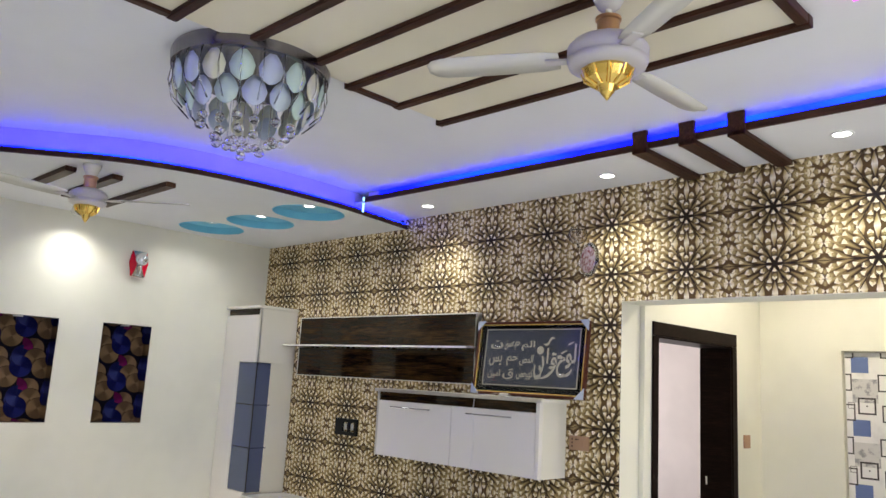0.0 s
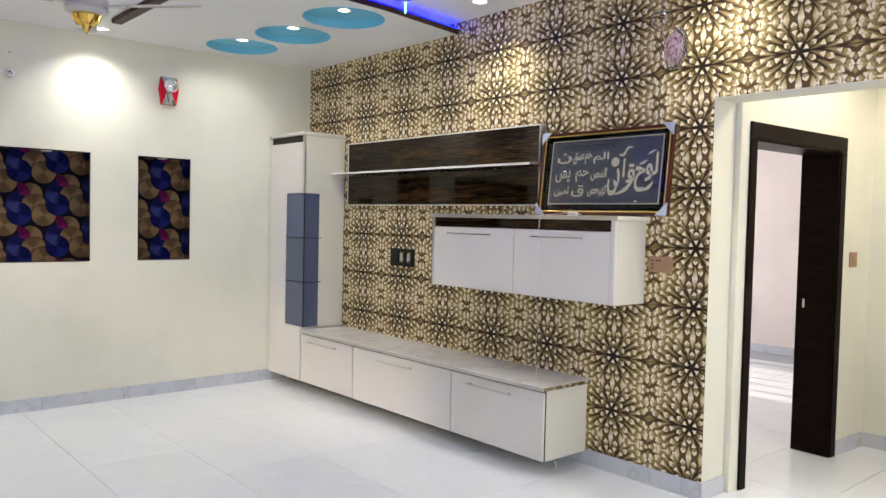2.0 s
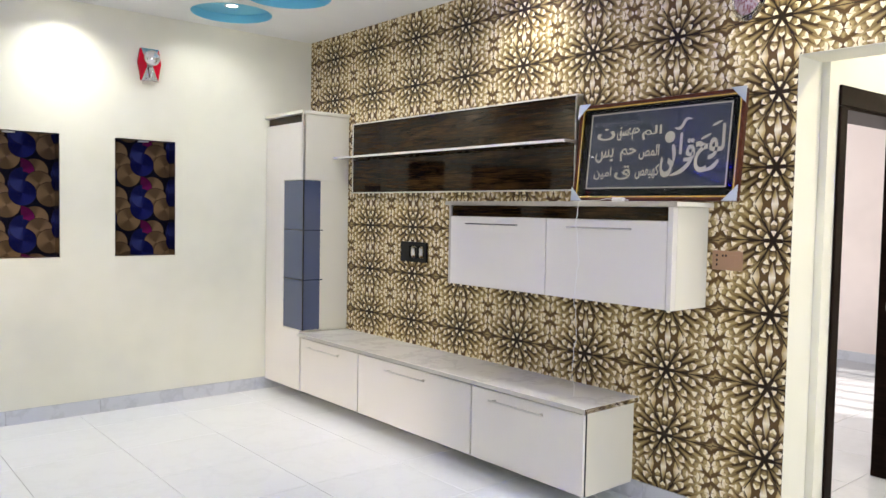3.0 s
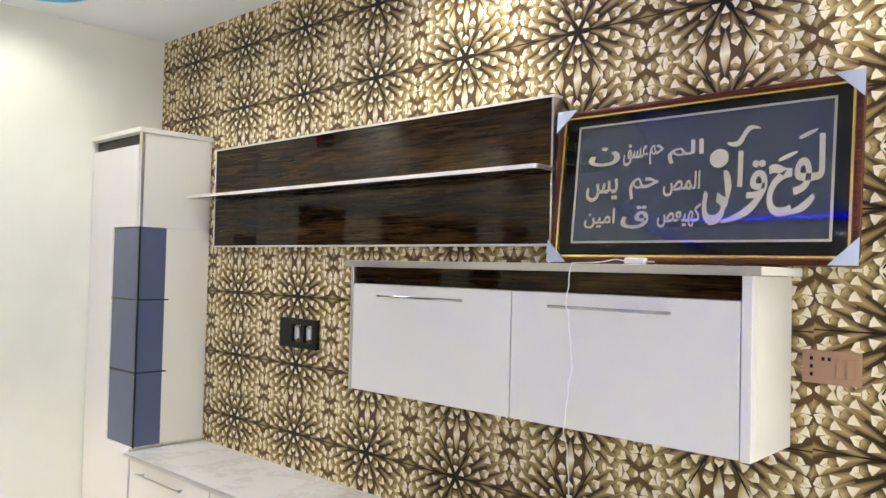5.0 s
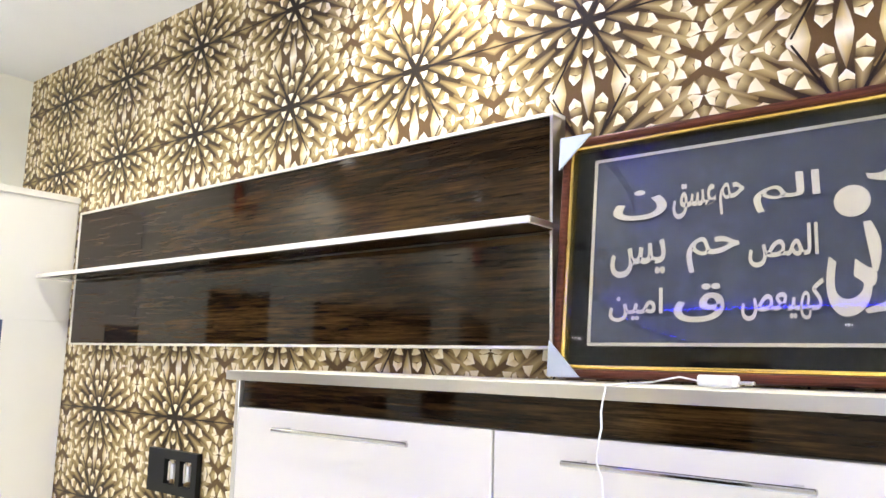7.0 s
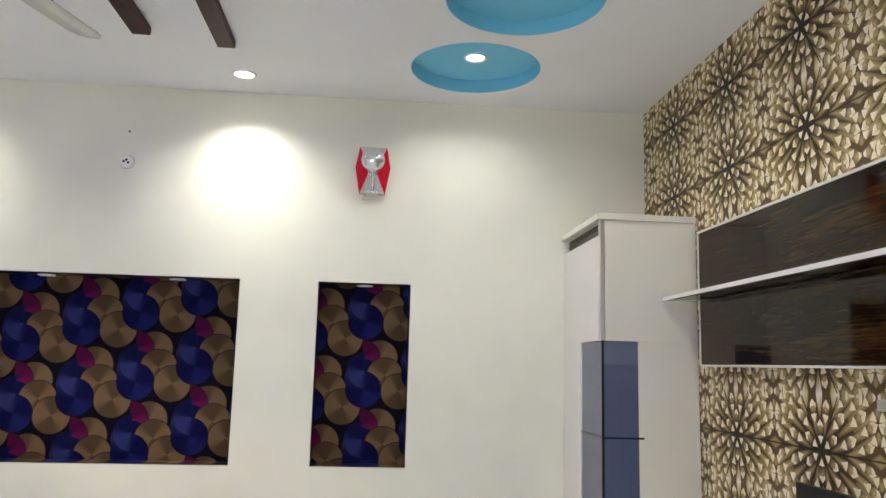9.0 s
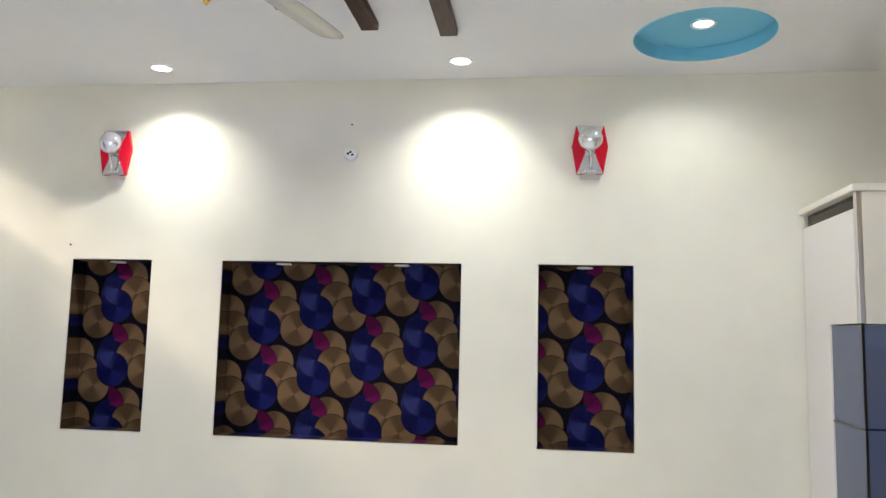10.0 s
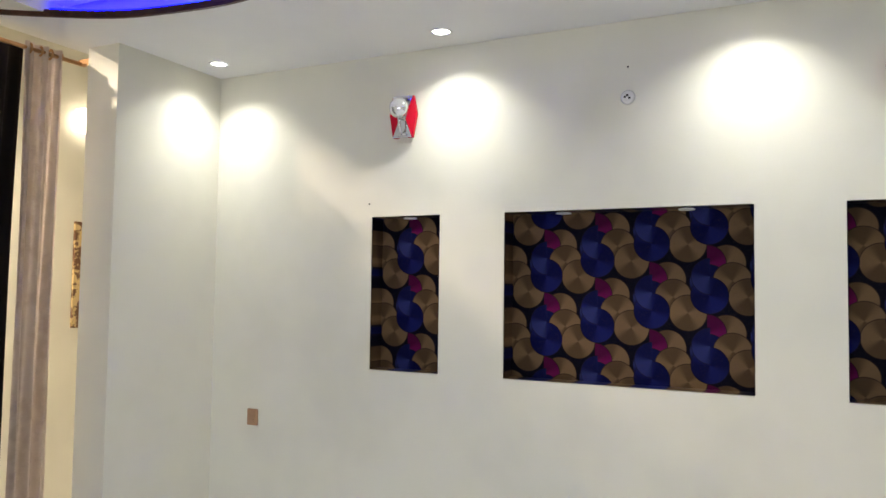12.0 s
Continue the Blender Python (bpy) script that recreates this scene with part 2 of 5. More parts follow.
def square_paper():
    """Printed wallpaper of dark square outlines, grey clouds and blue squares on white."""
    k = Mat("white_wallpaper_with_square_outlines", (0.8, 0.78, 0.76), 0.5)
    x, y, z = k.xyz()
    col = k.mix(k.noise(7, 5).ramp(0.45, 0.75), (0.82, 0.80, 0.77), (0.66, 0.64, 0.62))

    def squares(col, oy, oz, half, edge, colour, fill):
        cy = (((y + oy) / 0.30 + 0.5).fract() - 0.5) * 0.30
        cz = (((z - oz) / 0.46 + 0.5).fract() - 0.5) * 0.46
        d = cy.abs().most(cz.abs())
        inside = (d - half).ramp(0.003, -0.001)
        if not fill:
            inside = inside * (d - half + edge).ramp(-0.001, 0.003)
        return k.mix(inside, col, colour)

    cloud = k.noise(22, 5).ramp(0.48, 0.62)
    grey = k.mix(cloud, (0.62, 0.60, 0.57), (0.30, 0.29, 0.30))
    col = squares(col, 5.02, 1.93, 0.058, 0, (0.13, 0.18, 0.36), True)
    col = squares(col, 5.05, 1.74, 0.085, 0, grey, True)
    col = squares(col, 5.06, 1.63, 0.060, 0.012, (0.03, 0.022, 0.02), False)
    col = squares(col, 5.06, 1.63, 0.004, 0, (0.03, 0.022, 0.02), True)
    col = squares(col, 5.20, 1.80, 0.062, 0.010, (0.035, 0.028, 0.025), False)
    col = squares(col, 5.22, 1.58, 0.060, 0.010, (0.04, 0.03, 0.025), False)
    col = squares(col, 4.955, 1.63, 0.022, 0.004, (0.10, 0.08, 0.06), False)
    k.colour(col)
    return k.m


M["star"], M["disc"], M["square"] = star_paper(), disc_paper(), square_paper()


def curtain_cloth():
    k = Mat("beige_sheer_damask", (0.62, 0.50, 0.42), 0.5)
    n, f = k.noise(9, 6), k.noise(220, 2)
    k.colour(k.mix(n.ramp(0.42, 0.62), (0.72, 0.66, 0.62), (0.50, 0.43, 0.39))).bump(f, 0.3, 0.001)
    k.b.inputs["Sheen Weight"].default_value = 0.4
    thin = k.t.nodes.new("ShaderNodeBsdfTranslucent")
    thin.inputs["Color"].default_value = (0.74, 0.66, 0.61, 1)
    both = k.t.nodes.new("ShaderNodeMixShader")
    both.inputs[0].default_value = 0.55
    k.t.links.new(k.b.outputs[0], both.inputs[1])
    k.t.links.new(thin.outputs[0], both.inputs[2])
    k.t.links.new(both.outputs[0], k.t.nodes["Material Output"].inputs["Surface"])
    return k.m


M["cloth"] = curtain_cloth()

M["frame_brown"] = laminate("carved_red_brown_moulding", (0.07, 0.018, 0.010), (0.15, 0.05, 0.025), "y", 0.35)
M["velvet"] = Mat("black_mount_board", (0.0025, 0.0025, 0.003), 0.6, spec=0.02).m
M["ivory"] = paint("ivory_lettering", (0.46, 0.42, 0.33), 0.5, 0.15, 0.1)
M["guard"] = paint("pale_blue_packing_plastic", (0.50, 0.56, 0.66), 0.4, 0.05, 0.05)
k_ = Mat("textured_slate_blue_card", (0.05, 0.065, 0.10), 0.45)
n_ = k_.noise(45, 6)
k_.colour(k_.mix(n_.ramp(0.4, 0.7), (0.012, 0.017, 0.030), (0.034, 0.043, 0.070))).bump(n_, 0.4, 0.002)
M["slate"] = k_.m
M["clear_pane"] = glass("clear_glass_pane", (1, 1, 1))
M["clear_pane"].node_tree.nodes["Principled BSDF"].inputs["IOR"].default_value = 1.28
M["silver_glass"] = Mat("silvered_lamp_glass", (0.72, 0.72, 0.74), 0.16, 0.75).m
k_ = Mat("dusky_rose_print", (0.4, 0.28, 0.26), 0.25)
n_ = k_.noise(38, 4)
k_.colour(k_.mix(n_.ramp(0.44, 0.58), (0.62, 0.50, 0.44), k_.mix(k_.noise(55, 3).ramp(0.45, 0.6), (0.30, 0.11, 0.10), (0.45, 0.32, 0.26))))
M["dusky"] = k_.m
M["dark_cloth"] = paint("dark_brown_cloth", (0.020, 0.015, 0.012), 0.9, 0.1, 0.2)
k_ = Mat("gold_and_brown_floral_print", (0.5, 0.35, 0.15), 0.4)
n_ = k_.noise(16, 3)
k_.colour(k_.mix(n_.ramp(0.45, 0.55), (0.62, 0.46, 0.22), (0.12, 0.05, 0.02)))
M["floral"] = k_.m
FAN_N, FAN_S = 74, 118
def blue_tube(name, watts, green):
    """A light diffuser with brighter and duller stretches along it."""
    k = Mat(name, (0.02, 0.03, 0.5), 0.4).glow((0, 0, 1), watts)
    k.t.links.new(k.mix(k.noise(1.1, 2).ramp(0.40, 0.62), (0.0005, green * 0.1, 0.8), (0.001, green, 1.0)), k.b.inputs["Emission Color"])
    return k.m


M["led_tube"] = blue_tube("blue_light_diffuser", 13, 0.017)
M["led_strong"] = blue_tube("strong_blue_light_diffuser", 24, 0.008)
M["led_weak"] = Mat("dull_blue_led_strip", (0.02, 0.05, 0.6), 0.4).glow((0.03, 0.012, 1.0), 2.5).m
# dark colour that stands in for shade between the drawer fronts
M["shadow_gap"] = Mat("dark_gap_shade", (0.03, 0.03, 0.03), 0.5).m
M["glass_edge"] = Mat("dark_glass_edge", (0.012, 0.02, 0.05), 0.1).m
M["led_end"] = Mat("bright_light_end", (0.3, 0.6, 1.0), 0.4).glow((0.35, 0.85, 1.0), 3).m
M["handle"] = Mat("polished_metal", (0.55, 0.54, 0.54), 0.07, 1.0).m

# ---- mesh helpers ----
BASE = {}


def thing(name, base, label, category, group=""):
    e = new(name)
    e.location = base
    BASE[e.name] = Vector(base)
    return tagged(e, label, category, group)


def part(name, bm, material, parent=None, label="", smooth=False):
    """Links a bmesh, in world coordinates, as one mesh object under a thing or a part."""
    me = bpy.data.meshes.new(name)
    bmesh.ops.recalc_face_normals(bm, faces=bm.faces)
    bm.to_mesh(me)
    bm.free()
    for m in material if isinstance(material, (list, tuple)) else [material]:
        me.materials.append(m)
    ob = new(name, me)
    if smooth:
        for p in me.polygons:
            p.use_smooth = True
    if parent is not None:
        base = BASE[parent.name]
        me.transform(Matrix.Translation(-base))
        ob.parent = parent
        BASE[ob.name] = base
    else:
        BASE[ob.name] = Vector((0, 0, 0))
    if label:
        ob["label"] = label
    return ob


def structure(ob, label, category):
    return tagged(ob, label, category, kind="structure")


def box(x0, x1, y0, y1, z0, z1, bevel=0.0, bm=None, seg=2):
    out = bm or bmesh.new()
    made = bmesh.ops.create_cube(out, size=1.0, matrix=Matrix.Translation(((x0 + x1) / 2, (y0 + y1) / 2, (z0 + z1) / 2))
                                 @ Matrix.Diagonal((abs(x1 - x0), abs(y1 - y0), abs(z1 - z0), 1)))
    if bevel:
        edges = {e for v in made["verts"] for e in v.link_edges}
        bmesh.ops.bevel(out, geom=list(edges), offset=bevel, segments=seg, profile=0.5, affect="EDGES")
    return out


def lathe(profile, seg=32, m=None, bm=None):
    """Turns a profile of (radius, height) round z."""
    out = bm or bmesh.new()
    m = m or Matrix()
    rings = []
    for r, h in profile:
        if r < 1e-5:
            rings.append([out.verts.new(m @ Vector((0, 0, h)))])
        else:
            rings.append([out.verts.new(m @ Vector((r * math.cos(a), r * math.sin(a), h)))
                          for a in (2 * math.pi * i / seg for i in range(seg))])
    for p, q in zip(rings, rings[1:]):
        for i in range(seg):
            j = (i + 1) % seg
            if len(p) > 1 and len(q) > 1:
                out.faces.new((p[i], p[j], q[j], q[i]))
            elif len(p) > 1:
                out.faces.new((p[i], p[j], q[0]))
            elif len(q) > 1:
                out.faces.new((p[0], q[j], q[i]))
    return out


def tube(points, radius, seg=8):
    out = bmesh.new()
    rings = []
    pts = [Vector(p) for p in points]
    for i, p in enumerate(pts):
        d = (pts[min(i + 1, len(pts) - 1)] - pts[max(i - 1, 0)]).normalized()
        q = d.to_track_quat("Z", "Y").to_matrix()
        rings.append([out.verts.new(p + q @ Vector((radius * math.cos(a), radius * math.sin(a), 0)))
                      for a in (2 * math.pi * k / seg for k in range(seg))])
    for a, b in zip(rings, rings[1:]):
        for i in range(seg):
            j = (i + 1) % seg
            out.faces.new((a[i], a[j], b[j], b[i]))
    out.faces.new(rings[0][::-1])
    out.faces.new(rings[-1])
    return out


def holed(us, vs, holes, to, t0, t1):
    """A slab over a grid with holes: to(u, v, t) gives the place. Returns a bmesh without inner faces."""
    us = sorted({*us, *(h[0] for h in holes), *(h[1] for h in holes)})
    vs = sorted({*vs, *(h[2] for h in holes), *(h[3] for h in holes)})
    full = {}
    for i in range(len(us) - 1):
        for j in range(len(vs) - 1):
            cu, cv = (us[i] + us[i + 1]) / 2, (vs[j] + vs[j + 1]) / 2
            full[i, j] = not any(h[0] < cu < h[1] and h[2] < cv < h[3] for h in holes)
    out, seen = bmesh.new(), {}

    def vert(i, j, t):
        if (i, j, t) not in seen:
            seen[i, j, t] = out.verts.new(to(us[i], vs[j], (t0, t1)[t]))
        return seen[i, j, t]

    for (i, j), solid in full.items():
        if not solid:
            continue
        for t in (0, 1):
            out.faces.new([vert(i, j, t), vert(i + 1, j, t), vert(i + 1, j + 1, t), vert(i, j + 1, t)])
        for di, dj, a, b in ((-1, 0, (i, j), (i, j + 1)), (1, 0, (i + 1, j), (i + 1, j + 1)),
                             (0, -1, (i, j), (i + 1, j)), (0, 1, (i, j + 1), (i + 1, j + 1))):
            if not full.get((i + di, j + dj), False):
                out.faces.new([vert(*a, 0), vert(*b, 0), vert(*b, 1), vert(*a, 1)])
    return out


def sheet(poly, z0, z1):
    """A slab from a plan polygon."""
    out = bmesh.new()
    lo = [out.verts.new((x, y, z0)) for x, y in poly]
    hi = [out.verts.new((x, y, z1)) for x, y in poly]
    out.faces.new(lo[::-1]), out.faces.new(hi)
    for i in range(len(poly)):
        j = (i + 1) % len(poly)
        out.faces.new((lo[i], lo[j], hi[j], hi[i]))
    return out


def smooth_line(ctrl, steps=10):
    """A Catmull-Rom curve in plan."""
    pts = [Vector(c) for c in ctrl]
    pts = [2 * pts[0] - pts[1], *pts, 2 * pts[-1] - pts[-2]]
    out = []
    for i in range(1, len(pts) - 2):
        a, b, c, d = pts[i - 1:i + 3]
        for s in range(steps):
            t = s / steps
            out.append(0.5 * (2 * b + (c - a) * t + (2 * a - 5 * b + 4 * c - d) * t * t + (3 * b - a - 3 * c + d) * t ** 3))
    out.append(pts[-2])
    return out


def offset_line(line, d):
    out = []
    for i, p in enumerate(line):
        t = (line[min(i + 1, len(line) - 1)] - line[max(i - 1, 0)]).normalized()
        out.append(p + Vector((-t.y, t.x)) * d)
    return out


def band(line, d0, d1, z0, z1):
    """A strip of wall-like section that follows a plan line, between two offsets and two heights."""
    a, b = offset_line(line, d0), offset_line(line, d1)
    out = bmesh.new()
    rows = [[out.verts.new((p.x, p.y, z)) for p, z in ((q, z0), (r, z0), (r, z1), (q, z1))] for q, r in zip(a, b)]
    for p, q in zip(rows, rows[1:]):
        for i in range(4):
            j = (i + 1) % 4
            out.faces.new((p[i], p[j], q[j], q[i]))
    out.faces.new(rows[0][::-1]), out.faces.new(rows[-1])
    return out


# ---- walls ----
X_W, Y_S, TOP = -5.131, -9.0, 3.30
NICHES = [(-3.983, -3.552), (-3.179, -1.976), (-1.609, -1.168)]
NZ0, NZ1 = 1.127, 1.985
bm = holed((X_W - 0.25, 0), (0, TOP), [(a, b, NZ0, NZ1) for a, b in NICHES], lambda u, v, t: (u, t, v), 0.0, 0.12)
structure(part("wall_north", bm, M["cream"]), "cream painted wall with three recessed niches", "wall")
structure(part("wall_north_back", box(X_W - 0.25, 0, 0.123, 0.25, 0, TOP), M["cream"]), "cream painted wall behind the niches", "wall")
bm = holed((Y_S, 0), (0, TOP), [(-6.3, -4.17, -0.01, 2.209)], lambda u, v, t: (t, u, v), 0.0, 0.23)
structure(part("wall_east", bm, M["cream"]), "feature wall behind the star wallpaper", "wall")


# ---- star wallpaper on the east wall ----
STAR_W, STAR_H = 0.5287, 0.334            # repeat of the print
INK_DARK, INK_DEEP, INK_BROWN = (0.012, 0.005, 0.002), (0.044, 0.020, 0.007), (0.135, 0.074, 0.025)
INK_TAN, INK_SAND, INK_PALE, INK_WHITE = (0.36, 0.245, 0.090), (0.62, 0.470, 0.215), (0.84, 0.725, 0.475), (0.94, 0.865, 0.70)


def blend(a, b, t):
    t = min(1.0, max(0.0, t))
    return tuple(p + (q - p) * t for p, q in zip(a, b))


def cut_shape(shape, axis, limit, keep_below):
    """Cuts a shape, a list of (u, v, colour), along one line of the print."""
    out = []
    s = 1 if keep_below else -1
    for p, q in zip(shape, shape[1:] + shape[:1]):
        dp, dq = s * (limit - p[axis]), s * (limit - q[axis])
        if dp >= 0:
            out.append(p)
        if dp * dq < 0:
            t = dp / (dp - dq)
            out.append((p[0] + (q[0] - p[0]) * t, p[1] + (q[1] - p[1]) * t, blend(p[2], q[2], t)))
    return out if len(out) > 2 else []


def star_quarter():
    """A quarter of one repeat, its star in the corner: shapes from the paper up, in millimetres."""
    hw, hh = STAR_W * 500, STAR_H * 500
    out = []

    def tone(u, v):
        """The ground grows lighter away from the star, most of all towards the star above."""
        upward = min(1.0, max(0.0, (v - 85) / 50)) * min(1.0, max(0.0, (125 - u) / 30))
        return blend(INK_DARK, INK_BROWN, (math.hypot(u, v) - 55) / 270 + 0.45 * upward)

    for i in range(11):
        for j in range(7):
            q = [(hw * a / 11, hh * b / 7) for a, b in ((i, j), (i + 1, j), (i + 1, j + 1), (i, j + 1))]
            out.append([(u, v, tone(u, v)) for u, v in q])

    def scale(mid, off, r0, r1, r2, w, root):
        """One scale of a ray: a wedge, a pale facet that points to the star, a body, a pale roof that points away."""
        a = radians(mid + off)
        k = 1 + 0.17 * math.cos(a) ** 2 * min(1.0, max(0.0, (r0 - 10) / 80))
        lean = radians(off * 0.55 + mid)
        du, dv = math.cos(lean), math.sin(lean)
        rc = (r1 + 4) * k
        cu, cv = rc * math.cos(a), rc * math.sin(a)
        at = lambda r, s, c: (cu + (r * k - rc) * du - s * dv, cv + (r * k - rc) * dv + s * du, c)
        far = min(1.0, max(0.0, (r1 - 45) / 150))
        lo, mi, hi = blend(INK_DARK, INK_BROWN, far * 0.5), blend(INK_DEEP, INK_TAN, far * 0.7), blend(INK_TAN, INK_SAND, 0.4 + far)
        h, neck = w / 2, r2 - w * 0.80
        if root < r0:
            out.append([at(root, -w * 0.16, lo), at(r1, -h * 1.06, mi), at(r1, 0, hi), at(root, 0, mi)])
            out.append([at(root, 0, mi), at(r1, 0, hi), at(r1, h * 1.06, mi), at(root, w * 0.16, lo)])
        for s in (-1, 1):
            out.append([at(r1, 0, mi), at(neck, 0, hi), at(neck, s * h, blend(mi, hi, 0.5)), at(r1, s * h * 0.92, lo)])
        out.append([at(r0, 0, INK_PALE), at(r1 - 3, -h * 0.98, INK_WHITE), at(r1, 0, INK_WHITE), at(r1 - 3, h * 0.98, INK_PALE)])
        out.append([at(neck - 1, -h * 0.96, INK_PALE), at(neck + 3, 0, INK_PALE), at(r2, 0, INK_WHITE), at(neck + w * 0.30, -h, INK_WHITE)])
        out.append([at(neck + 3, 0, INK_SAND), at(neck - 1, h * 0.96, INK_PALE), at(neck + w * 0.30, h, INK_PALE), at(r2, 0, INK_WHITE)])

    far_rows = ((26, 232, 256, 296, 29, 190), (-26, 232, 256, 296, 29, 190), (5, 222, 246, 290, 32, 150), (-5, 222, 246, 290, 32, 150),
                (17.5, 200, 224, 264, 32, 130), (-17.5, 200, 224, 264, 32, 130), (10.5, 174, 200, 244, 31, 100), (-10.5, 174, 200, 244, 31, 100))
    for row in far_rows:
        scale(30, *row)
    # upright spindles where two stars meet one above the other
    def spindle(u0, wide, tall, lit):
        for su in (-1, 1):
            pale = INK_WHITE if su == lit or not lit else INK_SAND
            for sv in (-1, 1):
                out.append([(u0, hh + sv * tall, INK_BROWN), (u0 + su * wide * 0.72, hh + sv * tall * 0.42, INK_TAN), (u0 + su * wide, hh, pale),
                            (u0, hh, blend(INK_WHITE, INK_SAND, 0.25 if lit else 0.0)), (u0, hh + sv * tall * 0.45, INK_SAND)])

    spindle(80, 23, 82, 1)
    spindle(0, 17, 74, 0)
    for mid, offs in ((30, (23, -23)), (90, ())):
        for off in offs:
            scale(mid, off, 148, 174, 214, 27, 90)
        if mid == 30:
            scale(mid, 0, 146, 176, 224, 34, 90)
        scale(mid, 15.5, 84, 111, 155, 32, 40)
        scale(mid, -15.5, 84, 111, 155, 32, 40)
        scale(mid, 0, 20, 45, 93, 28, 15)
    # six dark rays, the level one running right across
    for deg, reach, w0 in ((0, 300, 5.2), (60, 186, 6.4)):
        c, s = math.cos(radians(deg)), math.sin(radians(deg))
        end = 1.5 if deg == 0 else 2.2
        tip = INK_DARK
        pts = [(0, w0, INK_DARK), (reach * 0.45, w0 * 0.45, INK_DARK), (reach, end, tip)]
        for p, q in zip(pts, pts[1:]):
            out.append([(p[0] * c + p[1] * s, p[0] * s - p[1] * c, p[2]), (q[0] * c + q[1] * s, q[0] * s - q[1] * c, q[2]),
                        (q[0] * c - q[1] * s, q[0] * s + q[1] * c, q[2]), (p[0] * c - p[1] * s, p[0] * s + p[1] * c, p[2])])
    out.append([(14 * math.cos(math.tau * i / 24), 14 * math.sin(math.tau * i / 24), INK_DARK) for i in range(24)])
    done = []
    for shape in out:
        for axis, limit, below in ((0, 0.0, False), (0, hw, True), (1, 0.0, False), (1, hh, True)):
            shape = cut_shape(shape, axis, limit, below) if shape else shape
        if shape:
            done.append(shape)
    return done


def hang_wallpaper(areas):
    """Lays the print over parts of the wall, (y0, y1, z0, z1) each, in one thin sheet."""
    quarter = star_quarter()
    verts, faces, inks = [], [], []
    for y0, y1, z0, z1 in areas:
        for i in range(math.floor((y0 + 2.502) / STAR_W) - 1, math.ceil((y1 + 2.502) / STAR_W) + 2):
            for j in range(math.floor((z0 - 2.385) / STAR_H) - 1, math.ceil((z1 - 2.385) / STAR_H) + 2):
                cy, cz = -2.502 + i * STAR_W, 2.385 + j * STAR_H + (0.008 if i < -2 else 0.0)
                if cy + STAR_W / 2 < y0 or cy - STAR_W / 2 > y1 or cz + STAR_H / 2 < z0 or cz - STAR_H / 2 > z1:
                    continue
                whole = cy - STAR_W / 2 > y0 and cy + STAR_W / 2 < y1 and cz - STAR_H / 2 > z0 and cz + STAR_H / 2 < z1
                for su in (-1, 1):
                    for sv in (-1, 1):
                        for layer, shape in enumerate(quarter):
                            p = [(cy + su * u / 1000, cz + sv * v / 1000, c) for u, v, c in shape]
                            if not whole:
                                for axis, limit, below in ((0, y0, False), (0, y1, True), (1, z0, False), (1, z1, True)):
                                    p = cut_shape(p, axis, limit, below) if p else p
                            if p:
                                if su * sv > 0:
                                    p = p[::-1]
                                faces.append(list(range(len(verts), len(verts) + len(p))))
                                verts += [(-0.0006 - max(0, layer - 76) * 2e-5, y, z) for y, z, c in p]
                                inks += [c for y, z, c in p]
    me = bpy.data.meshes.new("wallpaper")
    me.from_pydata(verts, [], faces)
    me.materials.append(M["star"])
    layer = me.color_attributes.new("print", "FLOAT_COLOR", "POINT")
    rgba = np.ones((len(inks), 4))
    rgba[:, :3] = inks
    layer.data.foreach_set("color", rgba.ravel())
    ob = new("wallpaper", me)
    BASE[ob.name] = Vector((0, 0, 0))
    return ob


structure(hang_wallpaper([(-4.17, -0.001, 0.0, TOP - 0.2), (-6.3, -4.17, 2.212, TOP - 0.2), (Y_S, -6.3, 0.0, TOP - 0.2)]),
          "brown and cream wallpaper printed with rayed stars", "wallpaper")
bm = holed((Y_S, 0), (0, TOP), [(-1.95, -0.79, -0.01, ZN + 0.02)], lambda u, v, t: (t, u, v), X_W, X_W - 0.24)
structure(part("wall_west", bm, M["cream"]), "cream painted wall with a curtained opening", "wall")
# end wall out of view; its window opening is made up for daylight
bm = holed((X_W - 0.24, 0.23), (0, TOP), [(-4.3, -0.9, 0.55, 2.55)], lambda u, v, t: (u, t, v), Y_S, Y_S - 0.23)
structure(part("wall_south", bm, M["cream"]), "unseen cream wall with an added window opening", "wall")

# niche linings
for a, b in NICHES:
    bm = bmesh.new()
    e = 0.003
    q = [(a + e, 0.002), (a + e, 0.119), (b - e, 0.119), (b - e, 0.002)]
    v0 = [bm.verts.new((x, y, NZ0 + e)) for x, y in q]
    v1 = [bm.verts.new((x, y, NZ1 - e)) for x, y in q]
    for i in range(3):
        bm.faces.new((v0[i], v0[i + 1], v1[i + 1], v1[i]))
    bm.faces.new(v0), bm.faces.new(v1)
    structure(part("niche_lining", bm, M["disc"]), "niche lined with blue, bronze and magenta disc wallpaper", "wallpaper")

# ---- ceilings ----
ARC = smooth_line([(-5.40, -1.42), (-5.13, -1.243), (-4.83, -1.084), (-4.52, -1.019), (-4.20, -0.992), (-3.92, -1.030), (-3.55, -1.135),
                   (-3.10, -1.48), (-2.75, -1.755), (-2.476, -1.965), (-2.169, -2.112), (-1.807, -2.200), (-1.376, -2.238),
                   (-0.859, -2.228), (-0.45, -2.165), (0.0, -2.085)], 6)
structure(part("ceiling_main", box(X_W - 0.24, 0.23, Y_S, 0.25, ZM, ZM + 0.10), M["white_ceiling"]), "white painted flat ceiling", "ceiling")

TRIM_Z = 0.032
